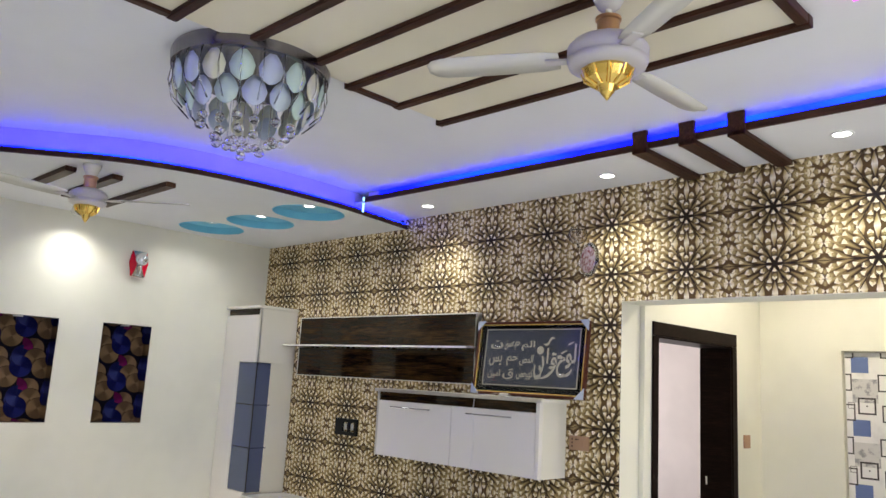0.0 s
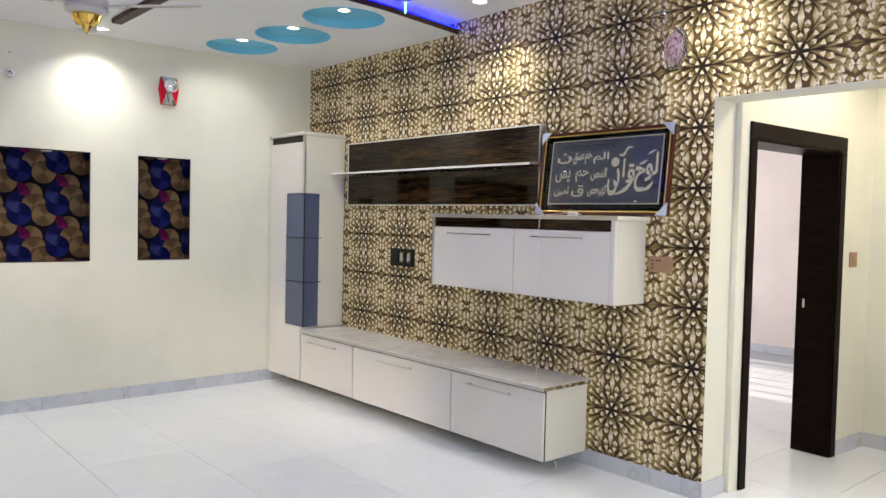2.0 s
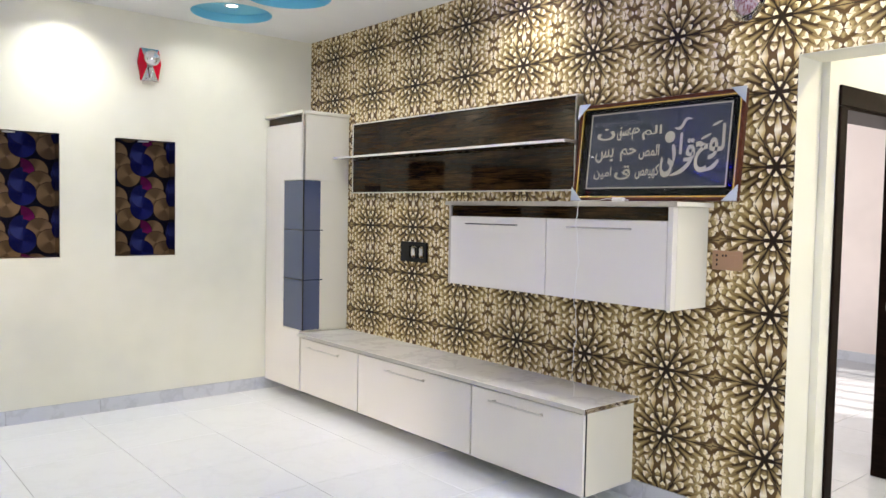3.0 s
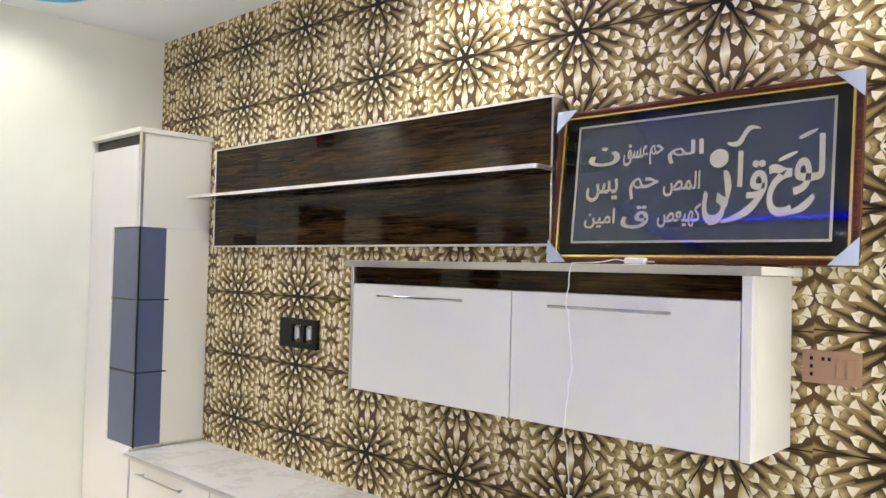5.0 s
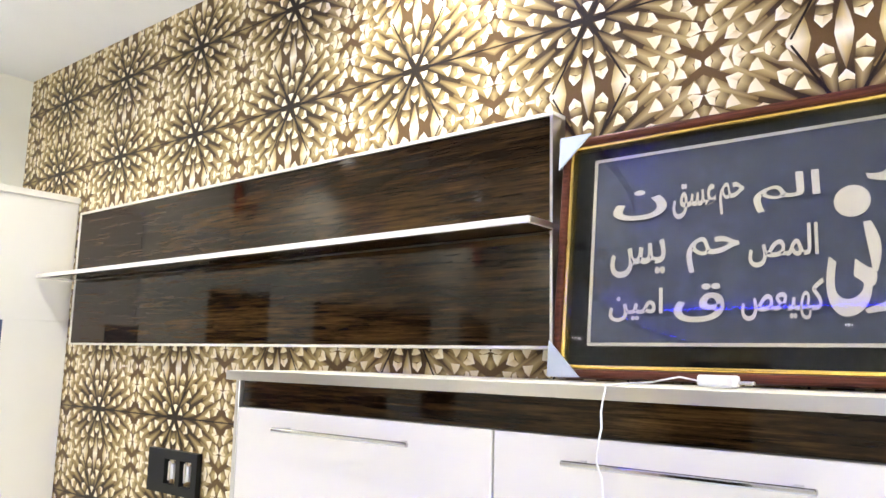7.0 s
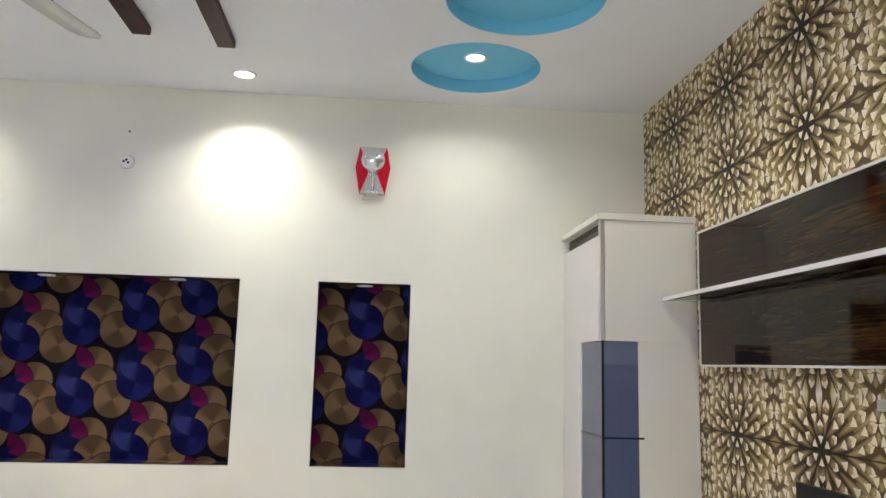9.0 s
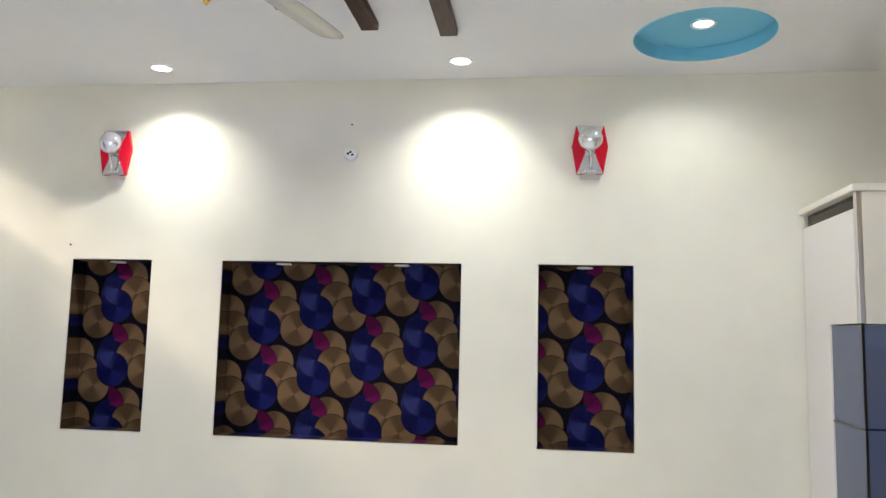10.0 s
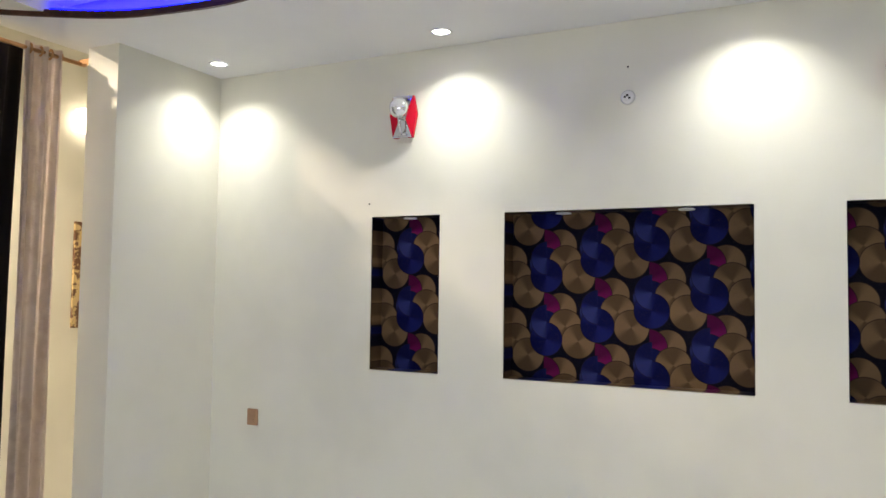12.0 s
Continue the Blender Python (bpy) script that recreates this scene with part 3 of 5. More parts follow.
# the board of the north soffit, with three round recesses cut by a boolean of its own shape
poly = [(p.x, p.y) for p in offset_line(ARC, 0.02)]
poly[0], poly[-1] = (X_W - 0.24, poly[0][1]), (-0.001, poly[-1][1])
bm = sheet(poly + [(-0.001, -0.001), (X_W - 0.24, -0.001)], ZN, ZN + 0.018)
soffit = structure(part("ceiling_north", bm, M["white_ceiling"]), "lowered white ceiling border with a curved edge", "ceiling")
cut = bmesh.new()
for x, y in DISCS:
    bmesh.ops.create_cone(cut, cap_ends=True, segments=64, radius1=0.285, radius2=0.285, depth=0.2, matrix=Matrix.Translation((x, y, ZN)))
cutter = part("cutter", cut, M["cyan"])
mod = soffit.modifiers.new("holes", "BOOLEAN")
mod.object, mod.operation, mod.solver = cutter, "DIFFERENCE", "EXACT"
cutme = bpy.data.meshes.new_from_object(soffit.evaluated_get(bpy.context.evaluated_depsgraph_get()))
soffit.modifiers.clear()
soffit.data = cutme
bpy.data.objects.remove(cutter)
for x, y in DISCS:
    ring = lathe([(0.287, -0.0), (0.283, -0.003), (0.283, 0.060), (0.0, 0.060)], 64, Matrix.Translation((x, y, ZN)))
    structure(part("ceiling_recess", ring, M["cyan"], smooth=False), "round turquoise painted ceiling recess", "ceiling")

XE = -0.64
bm = sheet([(XE + 0.02, Y_S), (-0.001, Y_S), (-0.001, -2.0), (XE + 0.02, -2.0)], ZE, ZE + 0.015)
structure(part("ceiling_east", bm, M["white_ceiling"]), "lowered white ceiling border along the wallpaper", "ceiling")
XWB = -4.49
bm = sheet([(X_W + 0.001, Y_S), (XWB - 0.02, Y_S), (XWB - 0.02, -1.12), (X_W + 0.001, -1.12)], ZE, ZE + 0.015)
structure(part("ceiling_west", bm, M["white_ceiling"]), "lowered white ceiling border beside the curtain", "ceiling")
structure(part("cove_fascia", box(XWB - 0.105, XWB - 0.09, Y_S, -1.15, ZE + 0.016, ZM - 0.001), M["cove"]), "cove upstand with the blue light tinted into its paint", "trim")
structure(part("trim_straight", box(XWB - 0.018, XWB, Y_S, -1.06, ZE - 0.003, ZE + 0.036), M["beam_wood"]), "straight dark brown wooden ceiling trim", "trim")
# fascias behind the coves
structure(part("cove_fascia", band(ARC, 0.09, 0.105, ZN + 0.019, ZM - 0.001), M["cove"]), "cove upstand with the blue light tinted into its paint", "trim")
structure(part("cove_fascia", box(XE + 0.09, XE + 0.105, Y_S, -2.20, ZE + 0.016, ZM - 0.001), M["cove"]), "cove upstand with the blue light tinted into its paint", "trim")
# trims
structure(part("trim_curved", band(ARC, 0.0, 0.018, ZN - 0.003, ZN + TRIM_Z), M["beam_wood_x"]), "curved dark brown wooden ceiling trim", "trim")
structure(part("trim_straight", box(XE, XE + 0.018, Y_S, -2.26, ZE - 0.003, ZE + 0.036), M["beam_wood"]), "straight dark brown wooden ceiling trim", "trim")
for y in (-4.665, -4.945, -5.215):
    bm = box(XE - 0.028, -0.002, y - 0.045, y + 0.045, ZE - 0.032, ZE - 0.004, 0.004)
    box(XE - 0.028, XE - 0.004, y - 0.045, y + 0.045, ZE - 0.034, ZM - 0.004, 0.004, bm)
    tagged(part("ceiling_beam", bm, M["beam_wood_x"]), "dark brown wooden batten wrapped over the ceiling edge", "beam", "battens on the ceiling border")
# led strips lying in the coves
led = thing("led_strip", (-2.5, -1.9, ZN + 0.02), "blue light strip lying in the curved cove", "light strip", "cove lights")
part("strip", band(ARC, 0.040, 0.052, ZN + 0.0185, ZN + 0.026), M["led_blue"], led)
part("diffuser", band(ARC, 0.026, 0.032, ZN + 0.0185, ZN + 0.048), M["led_tube"], led, "glowing blue diffuser")
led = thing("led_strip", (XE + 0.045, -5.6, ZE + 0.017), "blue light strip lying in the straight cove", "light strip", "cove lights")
part("strip", box(XE + 0.040, XE + 0.052, Y_S + 0.1, -2.35, ZE + 0.0155, ZE + 0.023), M["led_weak"], led)
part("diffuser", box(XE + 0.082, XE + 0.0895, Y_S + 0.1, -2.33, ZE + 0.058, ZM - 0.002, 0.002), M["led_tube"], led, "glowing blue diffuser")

part("end_piece", box(XE + 0.028, XE + 0.040, -2.215, -2.203, ZN + 0.010, ZE + 0.050, 0.004), M["led_end"], led, "bright end of the light strip")

led = thing("led_strip", (XWB - 0.045, -5.6, ZE + 0.017), "blue light strip lying in the straight cove", "light strip", "cove lights")
part("strip", box(XWB - 0.052, XWB - 0.040, Y_S + 0.1, -1.25, ZE + 0.0155, ZE + 0.023), M["led_blue"], led)
part("diffuser", box(XWB - 0.0895, XWB - 0.082, Y_S + 0.1, -1.25, ZE + 0.050, ZE + 0.086, 0.002), M["led_strong"], led, "glowing blue diffuser")

# slatted cream panel under the main ceiling
SL = [-3.36, -3.055, -2.73, -2.405, -2.125, -1.795, -1.475]
YN_, YS_, ZS = -3.90, -5.83, ZM - 0.045
pan = thing("ceiling_panel", (-2.4, -4.9, ZM), "cream ceiling panel with dark brown zigzag battens", "ceiling panel")
part("board", box(SL[0], SL[-1], YS_, YN_, ZM - 0.028, ZM - 0.001, 0.003), M["panel_cream"], pan)
for i, x in enumerate(SL):
    part("batten", box(x - 0.023, x + 0.023, YS_ - 0.024, YN_ + 0.024, ZS - 0.004, ZM - 0.003, 0.004), M["beam_wood"], pan)
for i in range(len(SL) - 1):
    y = YN_ if i % 2 == 0 else YS_
    part("end_batten", box(SL[i] + 0.024, SL[i + 1] - 0.024, y - 0.021, y + 0.021, ZS, ZM - 0.003, 0.004), M["beam_wood_x"], pan)
led = thing("led_strip", (-1.5, -6.02, ZM), "magenta light strip behind the ceiling panel", "light strip")
part("strip", box(-1.66, -1.52, -6.03, -6.015, ZM - 0.02, ZM - 0.003), M["led_pink"], led)

# three beams round the north fan
for x, y0, y1 in ((-2.585, -1.58, -0.92), (-2.30, -1.64, -0.70), (-1.985, -1.78, -0.62)):
    tagged(part("ceiling_beam", box(x - 0.036, x + 0.036, y0, y1, ZN - 0.036, ZN - 0.001, 0.004), M["beam_wood"]),
           "short brown wooden batten on the white ceiling", "beam", "battens round the fan")

# ---- floor ----
structure(part("floor", box(-6.80, 5.4, Y_S - 0.22, 0.3, -0.20, -0.006), M["grout"]), "white marble tile floor with fine joints", "floor")

# ---- hall and the room behind its door ----
def turned(bm):
    """The hall's wall stands a little askew."""
    bmesh.ops.rotate(bm, cent=(0.3, -4.21, 0), matrix=Matrix.Rotation(radians(-3.4), 3, "Z"), verts=bm.verts)
    return bm


DX0, DX1 = 0.375, 1.42
bm = holed((0.233, 5.4), (0, TOP), [(DX0, DX1, -0.01, 2.03)], lambda u, v, t: (u, t, v), -4.21, -3.98)
structure(part("wall_hall_north", turned(bm), M["cream"]), "cream painted hall wall with a doorway", "wall")
XH = 1.90
bm = holed((-7.2, -4.29), (0, TOP), [(-6.1, -4.91, 0.35, 2.03)], lambda u, v, t: (t, u, v), XH, XH + 0.06)
structure(part("wall_hall_east", bm, M["cream"]), "cream painted hall wall with a recessed panel", "wall")
structure(part("wall_hall_back", box(XH + 0.063, XH + 0.2, -7.2, -4.35, 0, TOP), M["cream"]), "cream painted wall", "wall")
structure(part("niche_panel", box(XH + 0.045, XH + 0.060, -6.09, -4.92, 0.36, 2.02), M["square"]), "recess with white square-patterned wallpaper", "wallpaper")
structure(part("wall_hall_south", box(0.23, XH, -7.2, -7.05, 0, TOP), M["cream"]), "cream painted wall", "wall")
structure(part("ceiling_hall", box(0.23, 5.5, Y_S, 0.25, 2.90, 3.0), M["white_ceiling"]), "white flat ceiling", "ceiling")
bm = holed((-4.6, 0.25), (0, 2.9), [], lambda u, v, t: (t, u, v), 5.17, 5.37)
structure(part("wall_bedroom_east", bm, M["pink_wall"]), "pale pink painted wall", "wall")
bm = holed((0.23, 5.17), (0, 2.9), [(2.3, 4.4, 0.9, 2.3)], lambda u, v, t: (u, t, v), 0.0, 0.2)
structure(part("wall_bedroom_north", bm, M["pink_wall"]), "pale pink painted wall with a barred window", "wall")
# bars out of view, set to break the sun into floor streaks
for i in range(7):
    structure(part("window_bar", box(2.3 + 0.3 * i + 0.02, 2.3 + 0.3 * i + 0.09, 0.08, 0.12, 0.9, 2.3), M["white_plastic"]), "white window bar", "window")

# ---- west room ----
structure(part("wall_west_room", box(-6.80, -6.60, -5.0, 1.6, 0, TOP), M["cream"]), "cream painted wall of the next room", "wall")
structure(part("wall_west_room_north", box(-6.60, -5.372, 1.4, 1.6, 0, TOP), M["cream"]), "cream painted wall of the next room", "wall")
structure(part("wall_west_room_side", box(-5.381, -5.372, -0.0, 1.4, 0, TOP), M["cream"]), "cream painted wall of the next room", "wall")
structure(part("wall_west_room_south", box(-6.60, -5.372, -5.0, -4.8, 0, TOP), M["cream"]), "cream painted wall of the next room", "wall")
structure(part("ceiling_west_room", box(-6.80, -5.372, -5.0, 1.6, TOP, TOP + 0.1), M["white_ceiling"]), "white flat ceiling", "ceiling")
structure(part("floor_west_room", box(-6.60, -5.372, 0.302, 1.4, -0.2, -0.001), M["tile"]), "white tiled floor of the next room", "floor")

# ---- cabinets along the east wall ----
def bar_handle(name, y0, y1, z, x, parent, r=0.005, metal="steel"):
    """A bar handle standing off a front that faces -x."""
    bm = box(x - 0.032, x - 0.022, y0, y1, z - r, z + r, 0.003)
    for y in (y0 - 0.03 if y0 > y1 else y0 + 0.03, y1 + 0.03 if y0 > y1 else y1 - 0.03):
        box(x - 0.024, x + 0.001, y - 0.006, y + 0.006, z - r, z + r, 0.0, bm)
    return part(name, bm, M[metal], parent, "slim metal bar handle")


CF = -0.388           # carcass front
for k, (y0, y1, h0, h1) in enumerate(((-0.578, -1.371, -0.71, -1.15), (-1.374, -2.540, -1.72, -2.135), (-2.543, -3.372, -2.71, -3.12))):
    c = thing("drawer_unit", (-0.2, (y0 + y1) / 2, 0.085), "white gloss wall-hung drawer unit under the stone top", "drawer unit", "media console units")
    part("body", box(CF, -0.004, y1, y0, 0.085, 0.518, 0.002), M["carcass"], c)
    # thin dark sheet on the pale carcass paints the shade of the gaps
    part("front_edge", box(CF - 0.004, CF - 0.0005, y1, y0, 0.086, 0.517), M["shadow_gap"], c, "dark sheet for the shade in the drawer gaps")
    d = part("drawer_front", box(CF - 0.022, CF - 0.0045, y1 + 0.005, y0 - 0.005, 0.088, 0.500, 0.003), M["gloss_white"], c, "gloss white drawer front")
    bar_handle("handle", h1, h0, 0.447, CF - 0.022, d)
top = thing("console_top", (-0.2, -2.0, 0.52), "pale glossy veined stone top of the media console", "worktop")
part("slab", box(-0.455, -0.004, -3.405, -0.612, 0.520, 0.546, 0.005), M["stone_top"], top)
part("edge_strip", box(-0.460, -0.4555, -3.405, -0.612, 0.522, 0.544), M["steel"], top, "bright metal edge strip")
part("edge_strip", box(-0.455, -0.02, -3.4095, -3.4055, 0.522, 0.544), M["chrome"], top, "bright metal edge strip")

# tall corner cabinet
tc = thing("tall_cabinet", (-0.2, -0.3, 0.085), "tall white corner cabinet with blue glass display section", "cabinet")
TX, TY0, TY1 = -0.395, -0.004, -0.602
part("carcass", box(-0.235, -0.004, -0.590, TY0, 0.085, 2.165), M["carcass"], tc)
part("lower_body", box(TX, -0.236, -0.573, TY0, 0.087, 0.555), M["carcass"], tc)
part("upper_body", box(TX, -0.236, -0.590, TY0, 1.722, 2.165), M["carcass"], tc)
bm = box(TX, -0.004, TY1, -0.5905, 1.721, 2.222)
box(-0.259, -0.004, TY1, -0.5905, 0.556, 1.7205, 0, bm)
part("side_panel", bm, M["carcass"], tc, "pale side panel")
bm = bmesh.new()
outline = [(TY0 - 0.004, 0.088), (-0.573, 0.088), (-0.573, 0.5555), (-0.302, 0.5555), (-0.302, 1.7215), (TY1 + 0.028, 1.7215), (TY1 + 0.028, 2.160), (TY0 - 0.004, 2.160)]
fa = [bm.verts.new((TX - 0.020, y, z)) for y, z in outline]
fb = [bm.verts.new((TX - 0.001, y, z)) for y, z in outline]
bm.faces.new(fa), bm.faces.new(fb[::-1])
for i in range(8):
    bm.faces.new((fa[i], fa[(i + 1) % 8], fb[(i + 1) % 8], fb[i]))
part("door", bm, M["gloss_white"], tc, "gloss white front cut round the glass corner")
part("inner_back", box(TX - 0.0005, -0.236, -0.3015, -0.285, 0.556, 1.721), M["carcass"], tc)
part("corner_post", box(TX - 0.020, TX - 0.001, TY1, TY1 + 0.027, 1.722, 2.222, 0.002), M["steel"], tc, "narrow metal corner strip")
part("dark_band", box(TX + 0.006, -0.240, -0.590, TY0, 2.167, 2.222), M["dark_wood"], tc, "dark wood recessed band")
part("top_board", box(TX - 0.035, -0.004, TY1 - 0.012, TY0, 2.223, 2.250, 0.003), M["carcass"], tc)
part("front_pane", box(TX - 0.014, TX - 0.008, TY1 + 0.004, -0.303, 0.560, 1.717), M["glass_blue"], tc, "blue tinted glass pane")
part("side_pane", box(TX - 0.008, -0.260, TY1 - 0.002, TY1 + 0.004, 0.560, 1.717), M["glass_blue"], tc, "blue tinted glass pane")
part("pane_edge", box(TX - 0.017, TX - 0.008, TY1 - 0.004, TY1 + 0.003, 0.556, 1.721), M["black"], tc, "dark glass joint")
for z in (0.945, 1.33):
    part("shelf", box(TX - 0.019, -0.238, TY1 - 0.005, -0.303, z, z + 0.008), M["glass_edge"], tc, "dark blue glass shelf")
part("base_board", box(TX - 0.018, -0.236, TY1 - 0.003, -0.303, 0.5565, 0.560), M["carcass"], tc)

# wall-hung upper cabinet
uc = thing("wall_cabinet", (-0.14, -2.98, 1.055), "white two-door wall cabinet with dark wood band", "cabinet")
U0, U1, UX = -2.190, -3.765, -0.285
part("body", box(UX + 0.02, -0.004, U1, U0, 1.055, 1.536, 0.002), M["carcass"], uc)
part("side_edge", box(UX - 0.018, UX + 0.019, U1, U1 + 0.028, 1.055, 1.536, 0.002), M["gloss_white"], uc)
part("side_edge", box(UX - 0.018, UX + 0.019, U0 - 0.014, U0, 1.055, 1.536, 0.002), M["steel"], uc)
part("dark_band", box(UX - 0.004, UX + 0.018, U1 + 0.029, U0 - 0.015, 1.472, 1.536), M["dark_wood"], uc, "dark wood band")
for y0, y1, h0, h1 in ((-2.207, -2.986, -2.375, -2.80), (-2.991, -3.734, -3.15, -3.555)):
    d = part("door", box(UX - 0.018, UX + 0.018, y1, y0, 1.058, 1.470, 0.003), M["gloss_white"], uc, "gloss white door")
    bar_handle("handle", h1, h0, 1.428, UX - 0.018, d, 0.005, "handle")
part("top_board", box(UX - 0.035, -0.004, U1 - 0.028, U0 + 0.012, 1.537, 1.561, 0.003), M["carcass"], uc)
part("edge_strip", box(UX - 0.040, UX - 0.0355, U1 - 0.028, U0 + 0.012, 1.538, 1.560), M["steel"], uc, "bright metal edge strip")

# dark display panels with shelf
P0, P1 = -0.732, -2.972
wp = thing("display_panel", (-0.02, -1.85, 1.628), "two dark glossy wood wall panels with a white shelf", "wall panel")
for z0, z1 in ((1.628, 1.886), (1.908, 2.158)):
    p = part("panel", box(-0.052, -0.004, P1 + 0.008, P0 - 0.008, z0 + 0.006, z1 - 0.004, 0.001), M["dark_wood"], wp)
part("edge_trim", box(-0.056, -0.004, P1, P0, 1.626, 1.633), M["carcass"], wp, "pale edge strip")
part("edge_trim", box(-0.056, -0.004, P1, P0, 2.155, 2.163), M["carcass"], wp, "pale edge strip")
part("edge_trim", box(-0.060, -0.004, P1, P1 + 0.007, 1.634, 2.154), M["steel"], wp, "pale edge strip")
part("edge_trim", box(-0.056, -0.004, P0 - 0.007, P0, 1.634, 2.154), M["carcass"], wp, "pale edge strip")
part("shelf", box(-0.158, -0.004, -2.972, -0.615, 1.890, 1.906, 0.002), M["gloss_white"], wp, "thin white shelf")
part("shelf_underside", box(-0.155, -0.053, -2.970, -0.735, 1.8865, 1.8898), M["dark_wood"], wp, "dark glossy underside")
part("shelf_end", box(-0.154, -0.061, -2.9765, -2.973, 1.8905, 1.9035), M["steel"], wp, "metal shelf end")

# ---- framed calligraphy leaning on the wall ----
FW, FH = 0.965, 0.525
fr_m = Matrix.Translation((-0.070, -3.475, 1.5650)) @ Matrix.Rotation(radians(6.2), 4, "Y")
fr = thing("picture_frame", (-0.05, -3.475, 1.563), "brown and gold framed calligraphy under glass, leaning on the wallpaper", "picture")


def fbox(y0, y1, z0, z1, x0, x1, bevel=0.0):
    """A box on the picture: y to its right end, z up from its foot, x out from the back."""
    bm = box(-x1, -x0, -y1, -y0, z0, z1, bevel)
    bm.transform(fr_m)
    return bm


H_ = FW / 2
for a in ((-H_, H_, 0, 0.018), (-H_, H_, FH - 0.018, FH), (-H_, -H_ + 0.018, 0.0185, FH - 0.0185), (H_ - 0.018, H_, 0.0185, FH - 0.0185)):
    part("moulding", fbox(*a, 0.0, 0.034, 0.006), M["frame_brown"], fr, "carved reddish brown moulding")
for a in ((-H_ + 0.0182, H_ - 0.0182, 0.0185, 0.027), (-H_ + 0.0182, H_ - 0.0182, FH - 0.027, FH - 0.0185),
          (-H_ + 0.0182, -H_ + 0.027, 0.0272, FH - 0.0272), (H_ - 0.027, H_ - 0.0182, 0.0272, FH - 0.0272)):
    part("gold_fillet", fbox(*a, 0.004, 0.030, 0.003), M["gold"], fr, "gold inner fillet")
part("mount", fbox(-H_ + 0.0275, H_ - 0.0275, 0.0275, FH - 0.0275, 0.004, 0.008), M["velvet"], fr, "black mount")
part("field", fbox(-0.405, 0.405, 0.075, FH - 0.058, 0.0085, 0.0105), M["slate"], fr, "textured blue-grey field")
for a in ((-0.412, 0.412, 0.068, 0.0745), (-0.412, 0.412, FH - 0.0575, FH - 0.051), (-0.412, -0.4055, 0.075, FH - 0.058), (0.4055, 0.412, 0.075, FH - 0.058)):
    part("line_border", fbox(*a, 0.0085, 0.0115), M["ivory"], fr, "ivory line")
for sy in (-1, 1):
    for sz in (0, 1):
        bm = bmesh.new()
        c, s = (sy * (H_ + 0.004), (FH + 0.004) if sz else -0.0), (-sy, -1 if sz else 1)
        tri = [(c[0], c[1]), (c[0] + s[0] * 0.075, c[1]), (c[0], c[1] + s[1] * 0.075)]
        lo = [bm.verts.new((-0.036, -y, z)) for y, z in tri]
        hi = [bm.verts.new((-0.041, -y, z)) for y, z in tri]
        bm.faces.new(lo), bm.faces.new(hi[::-1])
        for i in range(3):
            bm.faces.new((lo[i], lo[(i + 1) % 3], hi[(i + 1) % 3], hi[i]))
        bm.transform(fr_m)
        part("corner_guard", bm, M["guard"], fr, "pale blue packing corner")


def writing(text, y0, y1, z0, z1, parent, bold=0.0):
    """Lettering fitted into a rectangle of the picture, y to the right and z up from the picture's foot."""
    cu = bpy.data.curves.new("lettering", "FONT")
    cu.body, cu.size, cu.extrude, cu.offset, cu.resolution_u = text, 0.2, 0.0008, bold, 4
    tmp = new("lettering_curve", cu)
    me = bpy.data.meshes.new_from_object(tmp.evaluated_get(bpy.context.evaluated_depsgraph_get()))
    bpy.data.objects.remove(tmp)
    bm = bmesh.new()
    bm.from_mesh(me)
    xs, ys = [v.co.x for v in bm.verts], [v.co.y for v in bm.verts]
    kx, ky = (y1 - y0) / (max(xs) - min(xs)), (z1 - z0) / (max(ys) - min(ys))
    bm.transform(Matrix(((kx, 0, 0, y0 - kx * min(xs)), (0, ky, 0, z0 - ky * min(ys)), (0, 0, 1, 0), (0, 0, 0, 1))))
    bm.transform(fr_m @ Matrix(((0, 0, -1, -0.0125), (-1, 0, 0, 0), (0, 1, 0, 0), (0, 0, 0, 1))))
    return part("lettering", bm, M["ivory"], parent, "ivory calligraphy")


# contextual Arabic letter forms, in the order in which they stand from left to right
writing("\ufeee\ufedf", 0.306, 0.388, 0.200, 0.370, fr, 0.004)
writing("\ufea1", 0.236, 0.306, 0.140, 0.292, fr, 0.006)
writing("\ufed7", 0.176, 0.236, 0.196, 0.308, fr, 0.004)
writing("\ufe8d", 0.148, 0.164, 0.232, 0.340, fr, 0.008)
writing("\ufbfd", 0.046, 0.124, 0.120, 0.226, fr, 0.005)


def flourish(y0, z0, y1, z1, width, sag=0.0, wave=1.0):
    """A pen stroke that swells in its middle and bends to one side."""
    bm = bmesh.new()
    n = 14
    a, b = Vector((y0, z0)), Vector((y1, z1))
    d = (b - a).normalized()
    side = Vector((-d.y, d.x))
    rows = []
    for i in range(n + 1):
        t = i / n
        half = width * (0.25 + 0.75 * math.sin(math.pi * (0.15 + 0.8 * t))) / 2
        mid = a.lerp(b, t) + side * sag * math.sin(math.pi * wave * t)
        rows.append([bm.verts.new((-x, -p.x, p.y)) for x, p in ((0.0117, mid - side * half), (0.0117, mid + side * half), (0.0132, mid + side * half), (0.0132, mid - side * half))])
    for p, q in zip(rows, rows[1:]):
        for i in range(4):
            bm.faces.new((p[i], p[(i + 1) % 4], q[(i + 1) % 4], q[i]))
    bm.faces.new(rows[0]), bm.faces.new(rows[-1][::-1])
    bm.transform(fr_m)
    return part("lettering", bm, M["ivory"], fr, "ivory calligraphy")


